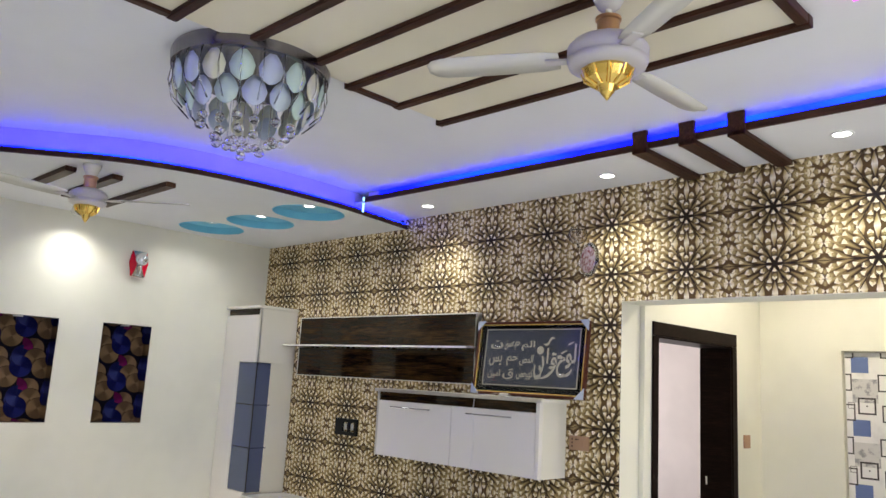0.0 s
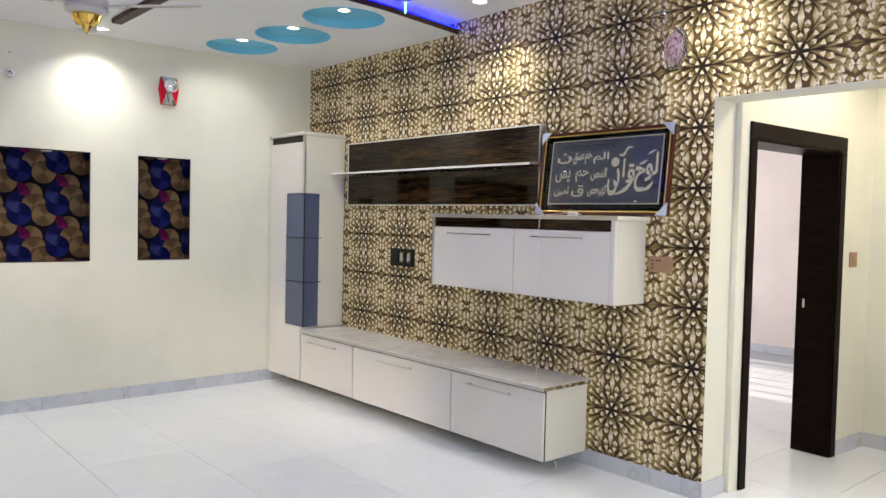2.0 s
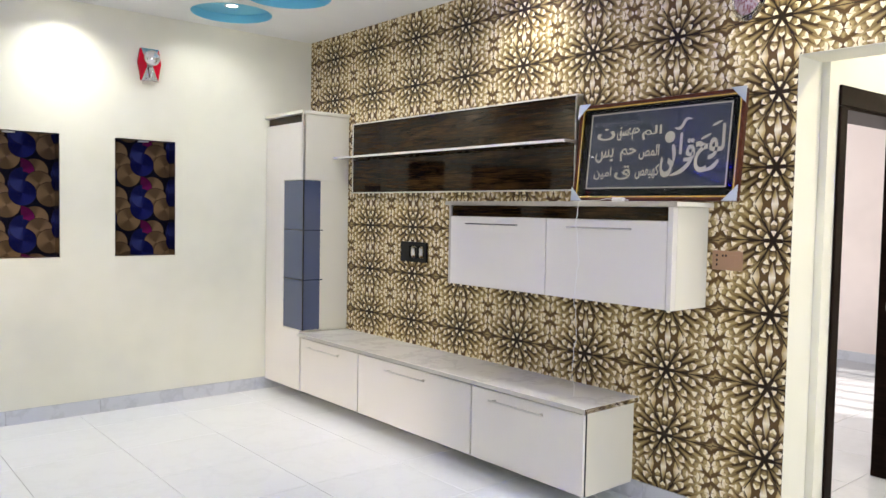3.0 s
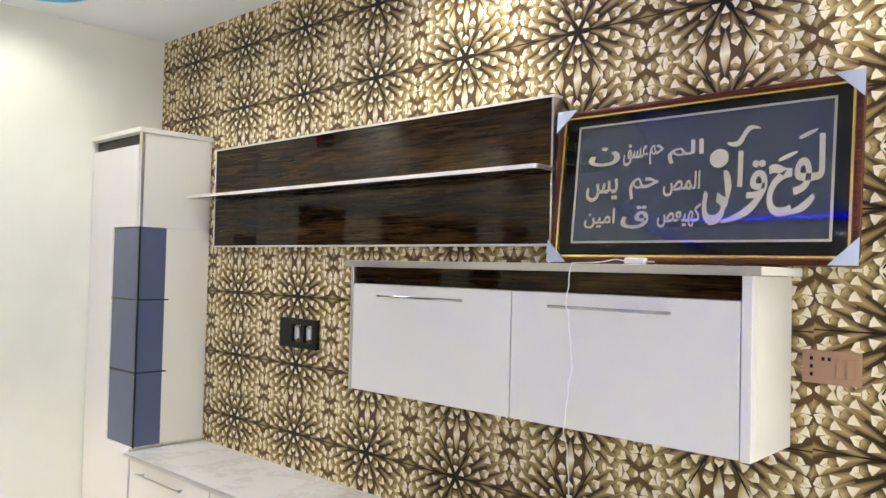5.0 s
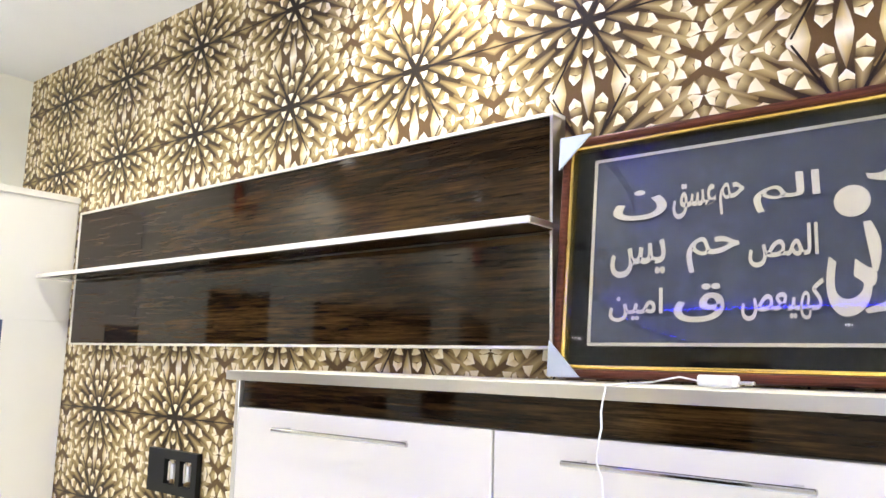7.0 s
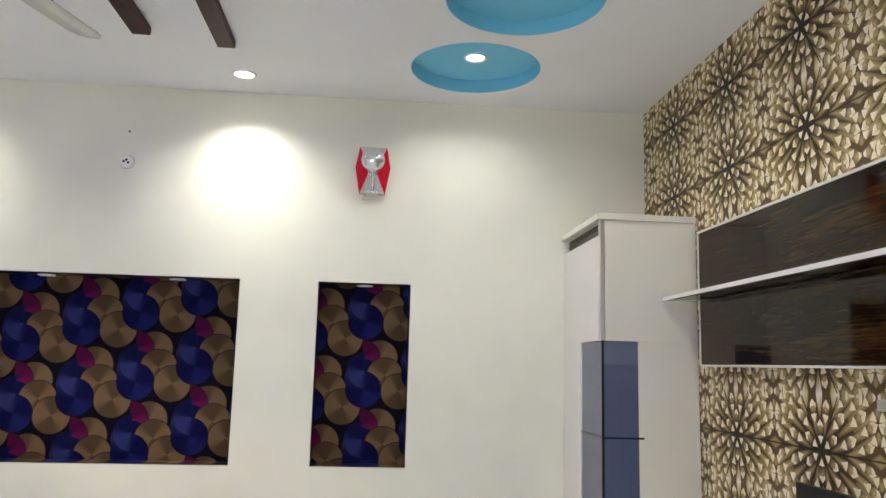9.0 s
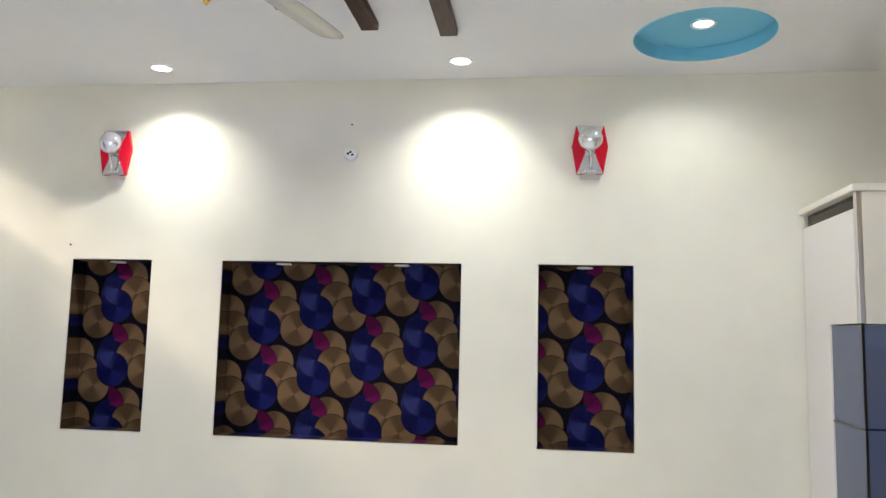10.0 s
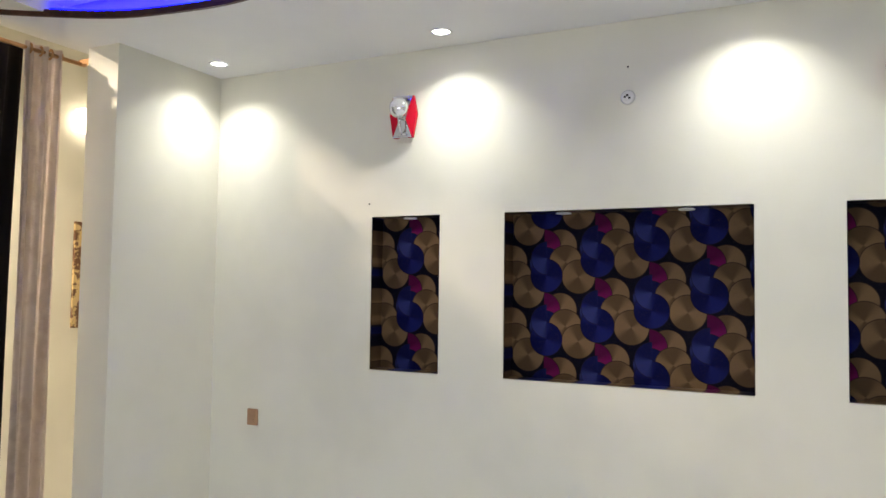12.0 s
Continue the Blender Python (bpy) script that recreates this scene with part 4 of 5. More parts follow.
flourish(0.318, 0.362, 0.366, 0.384, 0.012)
flourish(0.264, 0.302, 0.314, 0.324, 0.012)
flourish(0.114, 0.366, 0.208, 0.404, 0.018, -0.014, 2.0)
flourish(0.362, 0.196, 0.290, 0.147, 0.020, 0.010)
flourish(0.224, 0.212, 0.106, 0.128, 0.022, 0.018)
flourish(0.112, 0.284, 0.122, 0.196, 0.020, 0.005)
dot = lathe([(0.0, 0.0014), (0.0285, 0.0012), (0.0290, 0.0)], 32)
dot.transform(fr_m @ Matrix(((0, 0, -1, -0.0118), (-1, 0, 0, -0.090), (0, 1, 0, 0.323), (0, 0, 0, 1))))
part("lettering", dot, M["ivory"], fr, "round ivory dot")
WORDS = (("\ufee2\ufedf\ufe8d", -0.076, 0.040, 0.318, 0.389), ("\ufee2\ufea3", -0.140, -0.093, 0.322, 0.385), ("\ufed6\ufeb4\ufecb", -0.233, -0.146, 0.322, 0.394),
         ("\ufee5", -0.363, -0.246, 0.328, 0.392), ("\ufeba\ufee4\ufedf\ufe8d", -0.085, 0.035, 0.214, 0.290), ("\ufee2\ufea3", -0.203, -0.102, 0.210, 0.280),
         ("\ufeb2\ufef3", -0.365, -0.246, 0.208, 0.284), ("\ufeba\ufecc\ufef4\ufeec\ufedb", -0.098, 0.042, 0.115, 0.189), ("\ufed5", -0.226, -0.129, 0.114, 0.188),
         ("\ufee6\ufef4\ufee3\ufe8d", -0.364, -0.249, 0.117, 0.183))
for word, y0, y1, z0, z1 in WORDS:
    writing(word, y0, y1, z0, z1, fr, 0.003)
part("glass_pane", fbox(-H_ + 0.0275, H_ - 0.0275, 0.0275, FH - 0.0275, 0.0145, 0.0165), M["clear_pane"], fr, "clear glass").visible_shadow = False

# ---- plug and cable on the cabinet ----
pl = thing("cable_plug", (-0.20, -3.33, 1.563), "small white adapter with a thin cable hanging down", "plug")
part("plug_body", box(-0.215, -0.185, -3.41, -3.345, 1.5625, 1.583, 0.005), M["white_plastic"], pl)
part("pin", box(-0.205, -0.195, -3.437, -3.411, 1.568, 1.574, 0.002), M["steel"], pl)
pts = [(-0.20, -3.344, 1.572), (-0.20, -3.31, 1.578), (-0.22, -3.27, 1.568), (-0.27, -3.245, 1.565), (-0.332, -3.238, 1.563), (-0.342, -3.238, 1.545)]
for i in range(1, 40):
    z = 1.545 - i * 0.0265
    if z > 0.56:
        pts.append((-0.342 + 0.004 * math.sin(i * 1.3), -3.238 + 0.010 * math.sin(i * 0.45) + 0.003 * math.sin(i * 2.1), z))
part("cable", tube(pts, 0.0018, 6), M["white_plastic"], pl)
tail = thing("loose_cable", (-0.25, -3.30, 0.03), "white cable end hanging below the console", "cable")
part("cable", tube([(-0.25 - 0.01 * math.sin(i * 0.9), -3.30 - 0.006 * i * (i > 3), 0.084 - 0.009 * i) for i in range(9)], 0.003, 6), M["white_plastic"], tail)

# ---- switches and sockets ----
sb = thing("switch_box", (0, -1.475, 1.205), "black open double switch frame on the wallpaper", "switch")
bm = holed((-1.622, -1.332), (1.135, 1.277), [(-1.592, -1.525, 1.165, 1.247), (-1.500, -1.433, 1.165, 1.247)], lambda u, v, t: (t, u, v), -0.003, -0.022)
part("frame", bm, M["black"], sb)
for y in (-1.5585, -1.4665):
    part("rocker", box(-0.012, -0.002, y - 0.004, y + 0.012, 1.182, 1.232, 0.002), M["white_plastic"], sb)
    part("rocker", box(-0.010, -0.002, y + 0.022, y + 0.030, 1.175, 1.238, 0.002), M["carcass"], sb)
so = thing("socket_plate", (0, -3.87, 1.29), "bronze brown socket plate on the wallpaper", "socket")
part("plate", box(-0.014, -0.002, -3.948, -3.796, 1.243, 1.335, 0.004), M["brown_plastic"], so)
part("rocker", box(-0.018, -0.0145, -3.905, -3.885, 1.262, 1.316, 0.002), M["brown_plastic"], so)
part("rocker", box(-0.018, -0.0145, -3.935, -3.912, 1.262, 1.316, 0.002), M["brown_plastic"], so)
for y, z in ((-3.822, 1.268), (-3.822, 1.290), (-3.822, 1.312), (-3.852, 1.312), (-3.868, 1.312)):
    part("hole", box(-0.0155, -0.0143, y - 0.004, y + 0.004, z - 0.005, z + 0.005), M["black"], so, "dark hole")
s2 = thing("socket_plate", (-4.795, 0, 0.80), "small brown socket plate on the cream wall", "socket")
part("plate", box(-4.835, -4.757, -0.013, -0.001, 0.747, 0.845, 0.004), M["brown_plastic"], s2)
for i in range(3):
    part("rocker", box(-4.815, -4.777, -0.017, -0.0135, 0.765 + 0.024 * i, 0.783 + 0.024 * i, 0.002), M["brown_plastic"], s2)
s3 = thing("light_switch", (1.68, -4.30, 1.30), "small bronze switch plate beside the doorway", "switch")
part("plate", turned(box(1.59, 1.69, -4.222, -4.211, 1.262, 1.362, 0.004)), M["brown_plastic"], s3)
part("rocker", turned(box(1.615, 1.665, -4.226, -4.2225, 1.285, 1.340, 0.002)), M["brown_plastic"], s3)
rs = thing("ceiling_rose", (-2.54, 0, 2.524), "small round white cable outlet on the wall", "outlet")
part("ring", lathe([(0.0, 0.012), (0.020, 0.013), (0.030, 0.010), (0.036, 0.0), (0.0, 0.0)], 28, Matrix.Translation((-2.54, -0.001, 2.524)) @ Matrix.Rotation(radians(90), 4, "X")), M["white_plastic"], rs, smooth=True)
for dx, dz in ((-0.012, 0.004), (0.010, -0.002), (0.0, 0.012)):
    part("hole", box(-2.54 + dx - 0.0055, -2.54 + dx + 0.0055, -0.0160, -0.0120, 2.520 + dz - 0.005, 2.520 + dz + 0.005), M["black"], rs, "dark hole")

for x, z in ((-2.54, 2.674), (-4.0, 2.058)):
    sc = thing("screw", (x, 0, z), "tiny dark screw driven into the cream wall", "screw", "screws in the wall")
    part("head", lathe([(0.0, 0.006), (0.004, 0.005), (0.005, 0.0), (0.0, 0.0)], 12, Matrix.Translation((x, -0.001, z)) @ Matrix.Rotation(radians(90), 4, "X")), M["black"], sc, smooth=True)

# ---- downlights ----
def downlight(x, y, z, lit=True, r=0.050, label="round recessed ceiling lamp with a white rim, lit"):
    d = thing("downlight", (x, y, z), label, "downlight", "ceiling downlights")
    part("rim", lathe([(r, -0.001), (r + 0.008, -0.004), (r + 0.006, -0.009), (r - 0.004, -0.008), (r - 0.008, -0.002)], 32, Matrix.Translation((x, y, z))), M["white_plastic"], d, smooth=True)
    part("lens", lathe([(r - 0.006, -0.004), (0.0, -0.0055)], 32, Matrix.Translation((x, y, z))), M["lamp"] if lit else M["lamp_off"], d)
    return d


for x, y in DOWN_N:
    downlight(x, y, ZN)
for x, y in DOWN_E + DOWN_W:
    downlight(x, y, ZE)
for x, y in DISCS:
    downlight(x, y, ZN + 0.0595, True, 0.045)
for (a, b), n in zip(NICHES, (1, 2, 1)):
    for i in range(n):
        downlight(a + (b - a) * (i + 0.5) / n, 0.06, NZ1 - 0.0035, False, 0.032, "small unlit lamp in the top of the niche")


# ---- fans ----
def ceiling_fan(x, y, z_top, rod, turn, label, k=1.0):
    f = thing("ceiling_fan", (x, y, z_top), label, "fan", "ceiling fans")
    at = lambda h: Matrix.Translation((x, y, z_top + h))
    part("canopy", lathe([(k * r, h) for r, h in [(0.0, 0.0), (0.070, 0.0), (0.066, -0.020), (0.040, -0.075), (0.020, -0.085), (0.0, -0.085)]], 28, at(0)), M["fan_white"], f, smooth=True)
    part("rod", lathe([(0.013, -0.08), (0.013, -rod - 0.01)], 16, at(0)), M["fan_white"], f, smooth=True)
    b = -rod
    part("collar", lathe([(0.0, 0.0), (0.030, 0.0), (0.046, -0.006), (0.046, -0.016), (0.040, -0.020), (0.038, -0.075), (0.046, -0.080), (0.046, -0.09), (0.0, -0.09)], 28, at(b)), M["copper"], f, "copper coloured collar")
    part("motor", lathe([(k * r, h) for r, h in [(0.0, -0.085), (0.085, -0.090), (0.125, -0.105), (0.142, -0.125), (0.142, -0.150), (0.128, -0.156), (0.128, -0.166), (0.142, -0.170), (0.135, -0.190), (0.100, -0.202), (0.0, -0.202)]], 40, at(b)), M["fan_body"], f, "pearl grey motor housing", smooth=True)
    part("cup", lathe([(k * r, h) for r, h in [(0.088, -0.200), (0.090, -0.212), (0.074, -0.240), (0.034, -0.262), (0.024, -0.285), (0.0, -0.315)]], 24, at(b)), M["gold"], f, "ribbed gold cup with a pointed tip")
    for i in range(10):
        a = i * math.pi / 5
        bm = tube([(x + k * r * math.cos(a), y + k * r * math.sin(a), z_top + b + h) for r, h in ((0.091, -0.205), (0.080, -0.236), (0.040, -0.261))], 0.007, 6)
        part("rib", bm, M["gold"], f, "gold rib")
    for i in range(3):
        a = radians(turn + 120 * i)
        m = at(b - 0.160) @ Matrix.Rotation(a, 4, "Z")
        bm = box(0.09, 0.22, -0.022, 0.022, -0.004, 0.004, 0.003)
        bm.transform(m)
        part("bracket", bm, M["fan_body"], f, "metal blade bracket")
        bm = bmesh.new()
        prof = [(0.17, 0.046), (0.22, 0.058), (0.42, 0.064), (0.60, 0.060), (0.64, 0.048), (0.662, 0.022)]
        tilt = radians(10)
        rows = []
        for r, hw in prof:
            rows.append([bm.verts.new(m @ Vector((r, s * hw * math.cos(tilt), s * hw * math.sin(tilt) + t))) for s, t in ((-1, 0.006), (0, 0.010), (1, 0.006), (1, 0.002), (0, 0.005), (-1, 0.002))])
        for p, q in zip(rows, rows[1:]):
            for k in range(6):
                bm.faces.new((p[k], p[(k + 1) % 6], q[(k + 1) % 6], q[k]))
        bm.faces.new(rows[0][::-1]), bm.faces.new(rows[-1])
        part("blade", bm, M["fan_white"], f, "ivory fan blade", smooth=True)
    return f


M["copper"] = Mat("copper_coloured_metal", (0.55, 0.32, 0.16), 0.3, 0.9).m
M["fan_body"] = paint("pearl_grey_enamel", (0.55, 0.52, 0.50), 0.3, 0.05, 0.02)
ceiling_fan(-2.51, -1.74, ZN, 0.075, FAN_N, "ivory ceiling fan with a gold cup, at rest", 0.82)
ceiling_fan(-2.15, -5.39, ZM - 0.03, 0.11, FAN_S, "ivory ceiling fan with a gold cup on the cream panel")

# ---- chandelier ----
CX, CY = -2.55, -3.68
ch = thing("chandelier", (CX, CY, ZM), "round crystal chandelier with two tiers of opal glass leaves", "chandelier")
at = lambda h=0.0: Matrix.Translation((CX, CY, ZM + h))
part("base_plate", lathe([(0.0, -0.001), (0.366, -0.001), (0.372, -0.020), (0.366, -0.075), (0.350, -0.080), (0.0, -0.075)], 64, at()), M["dark_chrome"], ch, "chrome base ring")
leaf_shape = [(0.0, 0.014), (0.22, 0.040), (0.5, 0.056), (0.78, 0.046), (0.93, 0.024), (1.0, 0.0)]


def leaf(r, a, z0, length, lean):
    bm = bmesh.new()
    m = at(z0) @ Matrix.Rotation(a, 4, "Z") @ Matrix.Translation((r, 0, 0)) @ Matrix.Rotation(lean, 4, "Y")
    left, right, mid = [], [], []
    for t, w in leaf_shape:
        left.append(bm.verts.new(m @ Vector((0.0, -w, -t * length))))
        mid.append(bm.verts.new(m @ Vector((0.016 * math.sin(t * math.pi), 0, -t * length))))
        right.append(bm.verts.new(m @ Vector((0.0, w, -t * length))))
    for s, t in ((left, mid), (mid, right)):
        for i in range(len(s) - 1):
            bm.faces.new((s[i], t[i], t[i + 1], s[i + 1]))
    bmesh.ops.remove_doubles(bm, verts=bm.verts, dist=1e-5)
    bmesh.ops.solidify(bm, geom=bm.faces[:], thickness=0.004)
    return bm


for i in range(17):
    part("glass_leaf", leaf(0.343, i * math.tau / 17, -0.085, 0.135, radians(8)), M["leaf_glass"], ch, smooth=True)
for i in range(14):
    part("glass_leaf", leaf(0.282, (i + 0.5) * math.tau / 14, -0.175, 0.13, radians(12)), M["leaf_glass"], ch, smooth=True)
for i in range(24):
    a = (i + 0.5) * math.tau / 24
    p = lambda r, h: (CX + r * math.cos(a), CY + r * math.sin(a), ZM + h)
    part("glass_rod", tube([p(0.355, -0.078), p(0.365, -0.16), p(0.348, -0.225), p(0.290, -0.285)], 0.0036, 6), M["crystal"], ch, smooth=True)
rng = random.Random(4)
for r, n, h in ((0.21, 15, -0.335), (0.145, 10, -0.39), (0.08, 6, -0.435), (0.0, 1, -0.465)):
    for i in range(n):
        a = i * math.tau / n + rng.random() * 0.3
        hh = h + rng.uniform(-0.02, 0.02)
        rr = r + rng.uniform(-0.015, 0.015)
        m = at(hh) @ Matrix.Translation((rr * math.cos(a), rr * math.sin(a), 0))
        bm = bmesh.new()
        bmesh.ops.create_icosphere(bm, subdivisions=2, radius=0.023, matrix=m)
        ball = part("crystal_ball", bm, M["crystal"], ch)
        part("string", tube([(CX + rr * math.cos(a), CY + rr * math.sin(a), ZM + hh + 0.022), (CX + rr * math.cos(a), CY + rr * math.sin(a), ZM - 0.076)], 0.0015, 4), M["chrome"], ball)


# ---- wall lamps ----
def red_sconce(x):
    """Hourglass mirror plate with a glass globe between two red wings."""
    s = thing("wall_lamp", (x, 0, 2.53), "red and mirror wall lamp with a round glass shade, unlit", "wall lamp", "red wall lamps")
    z0, z1 = 2.415, 2.647
    for d in (-1, 1):
        bm = bmesh.new()
        pts = [(0.030, z0 + 0.0), (0.062, z0), (0.085, (z0 + z1) / 2 + 0.015), (0.066, z1), (0.040, z1), (0.012, (z0 + z1) / 2)]
        lo = [bm.verts.new((x + d * u, -0.012, v)) for u, v in pts]
        hi = [bm.verts.new((x + d * u, -0.030, v)) for u, v in pts]
        bm.faces.new(lo), bm.faces.new(hi[::-1])
        for i in range(6):
            bm.faces.new((lo[i], lo[(i + 1) % 6], hi[(i + 1) % 6], hi[i]))
        part("wing", bm, M["red"], s, "glossy red wing")
    bm = bmesh.new()
    prof = [(z0, 0.060), (z0 + 0.05, 0.040), (z0 + 0.10, 0.022), (z0 + 0.15, 0.030), (z0 + 0.20, 0.052), (z1, 0.064)]
    rows = [[bm.verts.new((x + u, y, v)) for u, y in ((-w, -0.0315), (w, -0.0315), (w, -0.037), (-w, -0.037))] for v, w in prof]
    for p, q in zip(rows, rows[1:]):
        for i in range(4):
            bm.faces.new((p[i], p[(i + 1) % 4], q[(i + 1) % 4], q[i]))
    bm.faces.new(rows[0]), bm.faces.new(rows[-1])
    part("mirror_plate", bm, M["mirror"], s, "silvery hourglass plate")
    part("back_box", box(x - 0.045, x + 0.045, -0.0115, -0.001, 2.392, 2.645, 0.002), M["carcass"], s, "pale base box")
    bm = bmesh.new()
    bmesh.ops.create_uvsphere(bm, u_segments=28, v_segments=16, radius=0.057, matrix=Matrix.Translation((x, -0.080, 2.572)) @ Matrix.Diagonal((1, 0.72, 0.98, 1)))
    part("globe", bm, M["silver_glass"], s, "round silvered glass shade", smooth=True)
    part("stem", tube([(x, -0.05, 2.43), (x + 0.004, -0.072, 2.47), (x, -0.080, 2.520)], 0.007, 8), M["chrome"], s, smooth=True)
    bm = box(x - 0.03, x + 0.03, -0.05, -0.037, 2.424, 2.436, 0.003)
    part("bracket", bm, M["chrome"], s)
    return s


M["mirror"] = Mat("silvery_mirror", (0.75, 0.75, 0.76), 0.08, 1.0).m
red_sconce(-1.372)
red_sconce(-3.775)

es = thing("wall_lamp", (0, -3.90, 2.55), "clear glass wall lamp with a round patterned disc, unlit", "wall lamp")
part("wall_plate", lathe([(0.0, 0.016), (0.040, 0.014), (0.048, 0.0), (0.0, 0.0)], 28, Matrix.Translation((-0.002, -3.89, 2.51)) @ Matrix.Rotation(radians(-90), 4, "Y")), M["chrome"], es, smooth=True)
part("arm", tube([(-0.012, -3.89, 2.51), (-0.07, -3.90, 2.50), (-0.10, -3.92, 2.53), (-0.10, -3.885, 2.60)], 0.008, 10), M["globe"], es, smooth=True)
part("arm", tube([(-0.07, -3.90, 2.50), (-0.10, -3.95, 2.49), (-0.13, -3.985, 2.482)], 0.008, 10), M["globe"], es, smooth=True)
bm = lathe([(0.030, -0.05), (0.058, -0.03), (0.066, 0.0), (0.060, 0.035), (0.045, 0.058), (0.040, 0.058), (0.055, 0.033), (0.060, 0.0), (0.052, -0.027), (0.028, -0.046)], 28, Matrix.Translation((-0.10, -3.885, 2.655)))
part("shade", bm, M["globe"], es, "ribbed glass shade", smooth=True)
face = Matrix.Translation((-0.134, -4.000, 2.478)) @ Matrix.Rotation(radians(156), 4, "Z") @ Matrix.Rotation(radians(90), 4, "Y")
part("disc", lathe([(0.0, 0.010), (0.096, 0.008), (0.116, 0.0), (0.112, -0.006), (0.0, -0.004)], 40, face), M["globe"], es, "round glass disc", smooth=True)
part("disc_pattern", lathe([(0.0, 0.0125), (0.060, 0.0115), (0.088, 0.0105), (0.088, 0.0095), (0.0, 0.0095)], 32, face), M["dusky"], es, "dusky rose printed centre")

# ---- door frame of the hall ----
dfm = thing("door_frame", (0.9, -4.25, 0), "dark brown wooden door frame in the hall doorway", "door frame")
for a in ((DX0 - 0.058, DX0 + 0.012, 0.0, 2.019), (DX1 - 0.012, DX1 + 0.062, 0.0, 2.019), (DX0 - 0.058, DX1 + 0.062, 2.020, 2.115)):
    part("casing", turned(box(a[0], a[1], -4.224, -4.2115, a[2], a[3], 0.004)), M["door_wood"], dfm)
for a in ((DX0 + 0.001, DX0 + 0.022, 0.0, 2.008), (DX1 - 0.022, DX1 - 0.001, 0.0, 2.008), (DX0 + 0.001, DX1 - 0.001, 2.009, 2.029)):
    part("jamb", turned(box(a[0], a[1], -4.2105, -3.96, a[2], a[3], 0.002)), M["door_wood"], dfm)
part("strike_plate", turned(box(DX1 - 0.0245, DX1 - 0.0225, -4.02, -4.005, 0.98, 1.04)), M["handle"], dfm, "small metal strike plate")

# ---- curtain and west room ----
def curtain(x, y0, y1, z0, z1, folds, depth, name, label, material):
    c = thing(name, (x, (y0 + y1) / 2, z0), label, "curtain")
    bm = bmesh.new()
    cols, rows_ = 72, 14
    grid = []
    for j in range(rows_ + 1):
        s = j / rows_
        row = []
        for i in range(cols + 1):
            t = i / cols
            gather = 1 - 0.05 * math.sin(s * math.pi * 0.5)
            ph = t * folds * math.tau
            row.append(bm.verts.new((x + depth * (0.5 + 0.6 * s) * math.sin(ph + 0.4 * math.sin(s * 3)) + 0.01 * math.sin(ph * 2.3 + s * 5),
                                     y0 + (y1 - y0) * t * gather, z1 + (z0 - z1) * s)))
        grid.append(row)
    for p, q in zip(grid, grid[1:]):
        for i in range(cols):
            bm.faces.new((p[i], p[i + 1], q[i + 1], q[i]))
    bmesh.ops.solidify(bm, geom=bm.faces[:], thickness=0.003)
    part("cloth", bm, material, c, smooth=True)
    return c


cu_ = curtain(-5.45, -1.115, -0.885, 0.03, 2.86, 2.6, 0.030, "curtain", "beige patterned sheer curtain gathered beside the opening", M["cloth"])
for i in range(4):
    y = -1.09 + 0.06 * i
    bm = lathe([(0.020, -0.004), (0.032, 0.0), (0.020, 0.004), (0.016, 0.0), (0.020, -0.004)], 20, Matrix.Translation((-5.45, y, 2.825)) @ Matrix.Rotation(radians(90), 4, "X"))
    part("eyelet", bm, M["copper"], cu_, "bronze eyelet", smooth=True)
rod = thing("curtain_rod", (-5.45, -1.4, 2.825), "bronze curtain rod across the opening", "curtain rod")
part("pole", tube([(-5.45, -1.98, 2.825), (-5.45, -0.75, 2.825)], 0.012, 12), M["copper"], rod, smooth=True)
for y in (-1.96, -0.77):
    part("bracket", box(-5.46, -5.373, y - 0.012, y + 0.012, 2.815, 2.850, 0.002), M["copper"], rod)
curtain(-5.52, -1.95, -1.075, 0.03, 2.85, 5, 0.03, "curtain", "dark brown heavy curtain beside the sheer one", M["dark_cloth"])
wl = thing("wall_lamp", (-6.6, 0.13, 2.77), "lit square white glass lamp on the wall", "wall lamp")
part("shade", box(-6.57, -6.48, 0.055, 0.215, 2.69, 2.86, 0.01), M["warm_glow"], wl, "glowing white glass shade")
part("back_plate", box(-6.599, -6.571, 0.085, 0.185, 2.72, 2.83), M["steel"], wl)
pc = thing("wall_picture", (-6.6, 0.3, 1.264), "gold and brown floral panel on the wall", "picture")
part("panel", box(-6.595, -6.575, 0.10, 0.55, 1.264, 2.04, 0.003), M["floral"], pc)

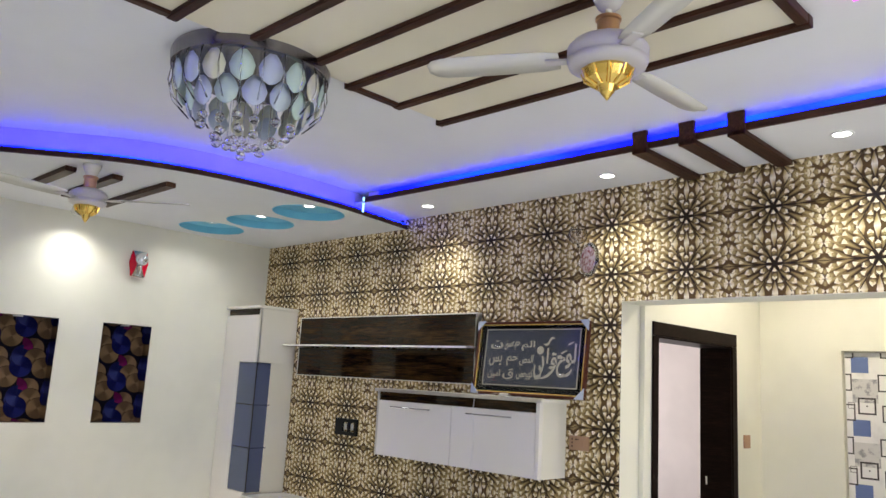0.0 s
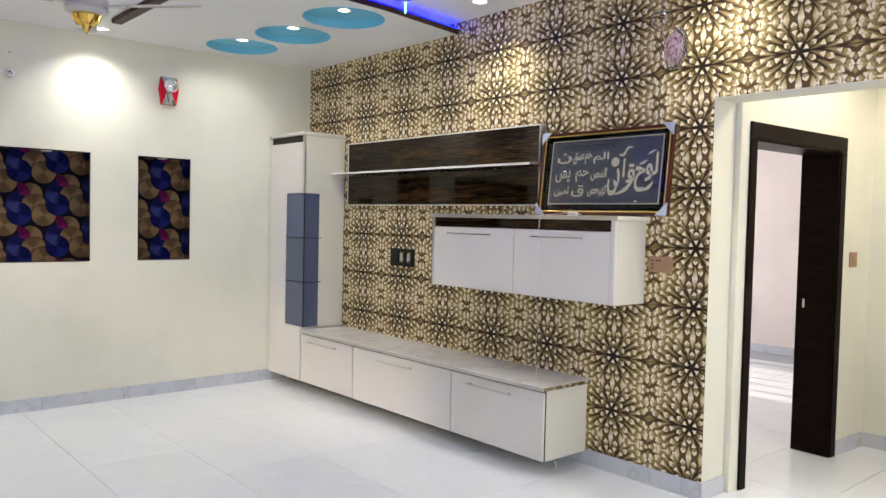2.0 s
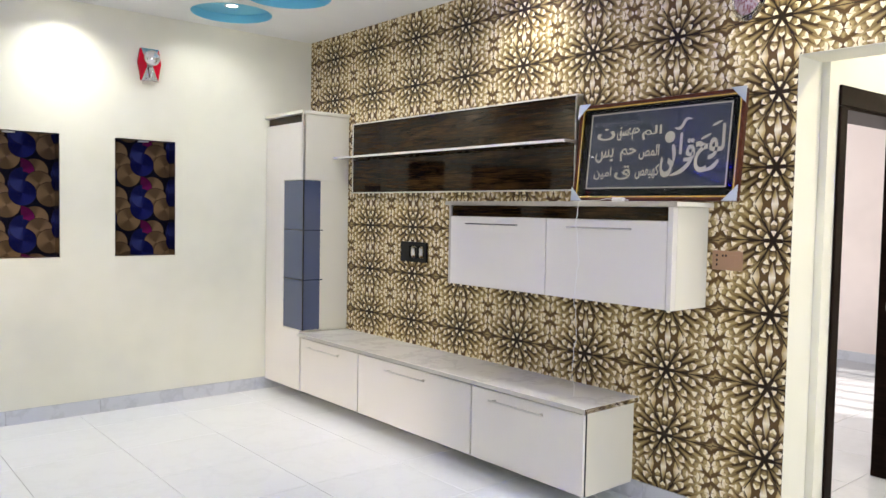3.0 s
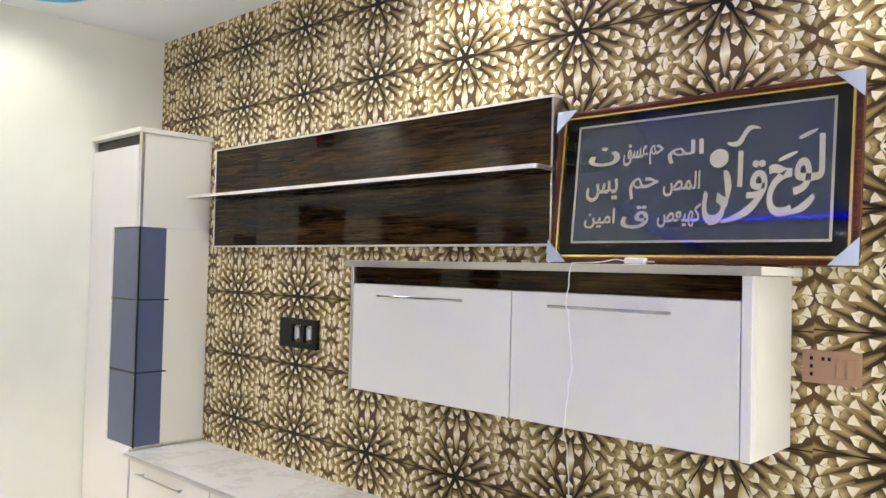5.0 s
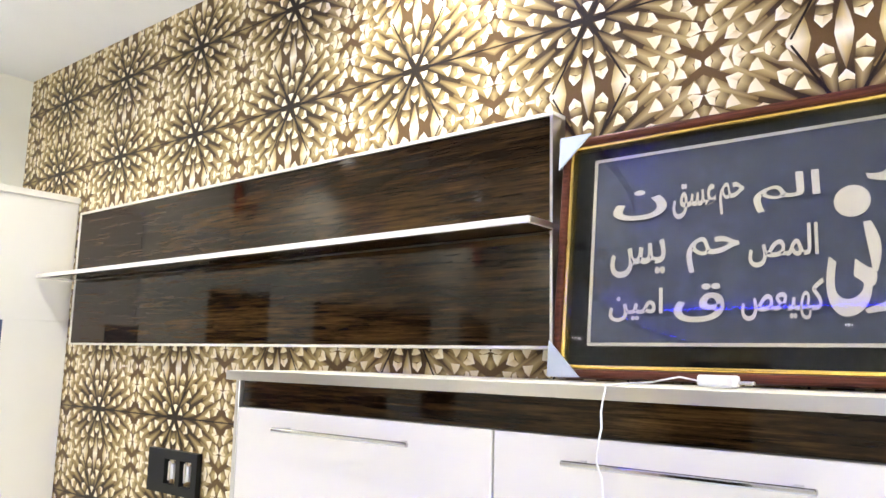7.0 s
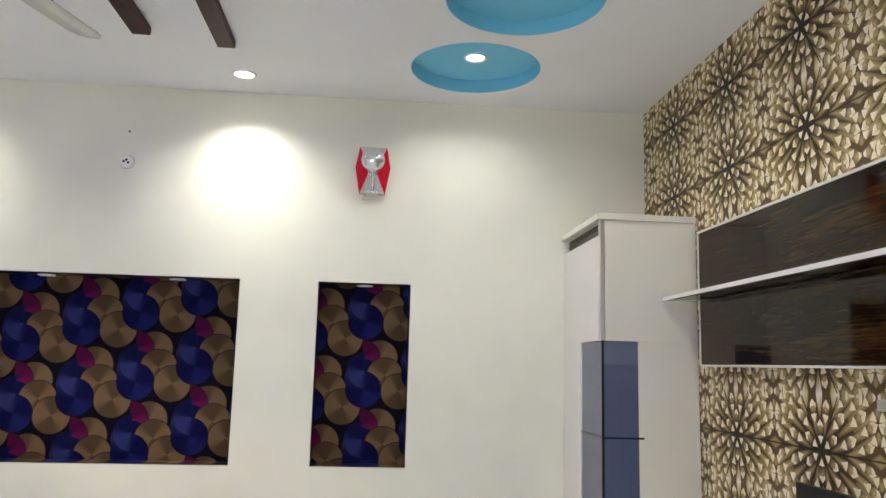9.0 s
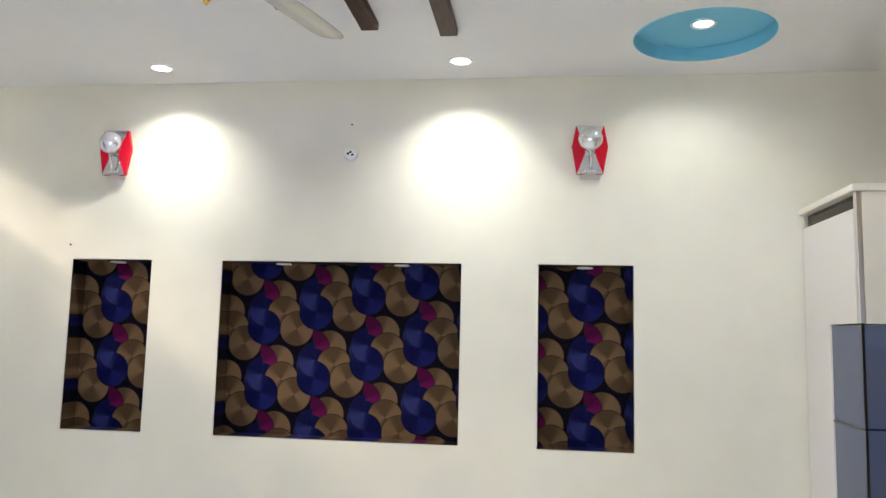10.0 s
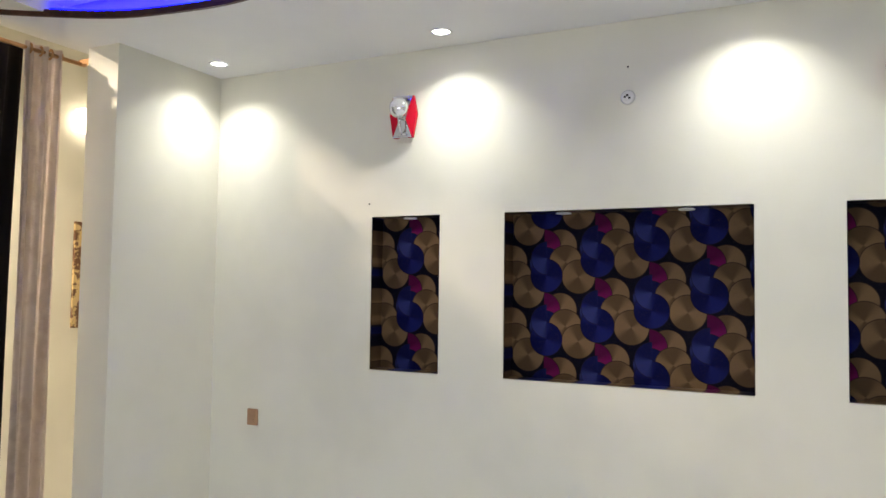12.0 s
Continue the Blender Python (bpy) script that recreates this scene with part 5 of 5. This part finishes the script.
# ---- skirting and floor tiles ----
def run_skirting(p0, p1, out, joint0=0.0, length=0.605):
    """Skirting tiles along a wall from p0 to p1, standing out by the vector out."""
    p0, p1, out = Vector(p0), Vector(p1), Vector(out)
    total = (p1 - p0).length
    d = (p1 - p0) / total
    s = structure(new("baseboard"), "grey-white marble skirting tiles", "baseboard")
    BASE[s.name] = Vector((0, 0, 0))
    a = 0.0
    b = joint0 if joint0 > 0 else length
    while a < total - 1e-4:
        b = min(b, total)
        q = [p0 + d * (a + 0.0012), p0 + d * (b - 0.0012), p0 + d * (b - 0.0012) + out, p0 + d * (a + 0.0012) + out]
        part("tile", sheet([(v.x, v.y) for v in q], -0.002, 0.098), M["skirting"], s)
        a, b = b, b + length
    return s


run_skirting((X_W, -0.0005), (-0.001, -0.0005), (0, -0.012), 0.39)
run_skirting((-0.0005, -0.02), (-0.0005, -4.168), (-0.012, 0), 0.4)
run_skirting((-0.012, -4.1705), (0.23, -4.1705), (0, -0.010), 0.3)
run_skirting((X_W + 0.0005, -0.78), (X_W + 0.0005, -0.014), (0.012, 0), 0.5)
run_skirting((X_W + 0.0005, Y_S), (X_W + 0.0005, -1.96), (0.012, 0), 0.5)
run_skirting((XH - 0.0005, -4.32), (XH - 0.0005, -7.04), (-0.012, 0), 0.5)
run_skirting((5.1695, -4.3), (5.1695, -0.01), (-0.012, 0), 0.5)
c_, s_ = math.cos(radians(-3.4)), math.sin(radians(-3.4))
hl = lambda x: (0.3 + (x - 0.3) * c_ + 0.0005 * s_, -4.21 + (x - 0.3) * s_ - 0.0005)
run_skirting(hl(DX1 + 0.064), hl(1.88), (0.012 * s_, -0.012 * c_), 0.3)

tiles = bpy.data.objects["floor"]
BASE[tiles.name] = Vector((0, 0, 0))
T_ = 0.605
proto = box(-T_ / 2 + 0.0012, T_ / 2 - 0.0012, -T_ / 2 + 0.0012, T_ / 2 - 0.0012, -0.012, 0.0, 0.0012, None, 1)
tile_me = bpy.data.meshes.new("tile")
proto.to_mesh(tile_me)
proto.free()
tile_me.materials.append(M["tile"])
count = 0
for i in range(-15, 10):
    for j in range(-15, 2):
        x, y = -1.86 + T_ * (i + 0.5), -0.98 + T_ * (j + 0.5)
        if -6.6 < x < 5.2 and -8.9 < y < 0.25:
            if (x > 2.2 and y < -4.6) or (x > 0.4 and y < -7.2) or (x < -5.6 and y < -4.9):
                continue
            t = new("tile", tile_me)
            t.parent, t.location = tiles, (x, y, 0)
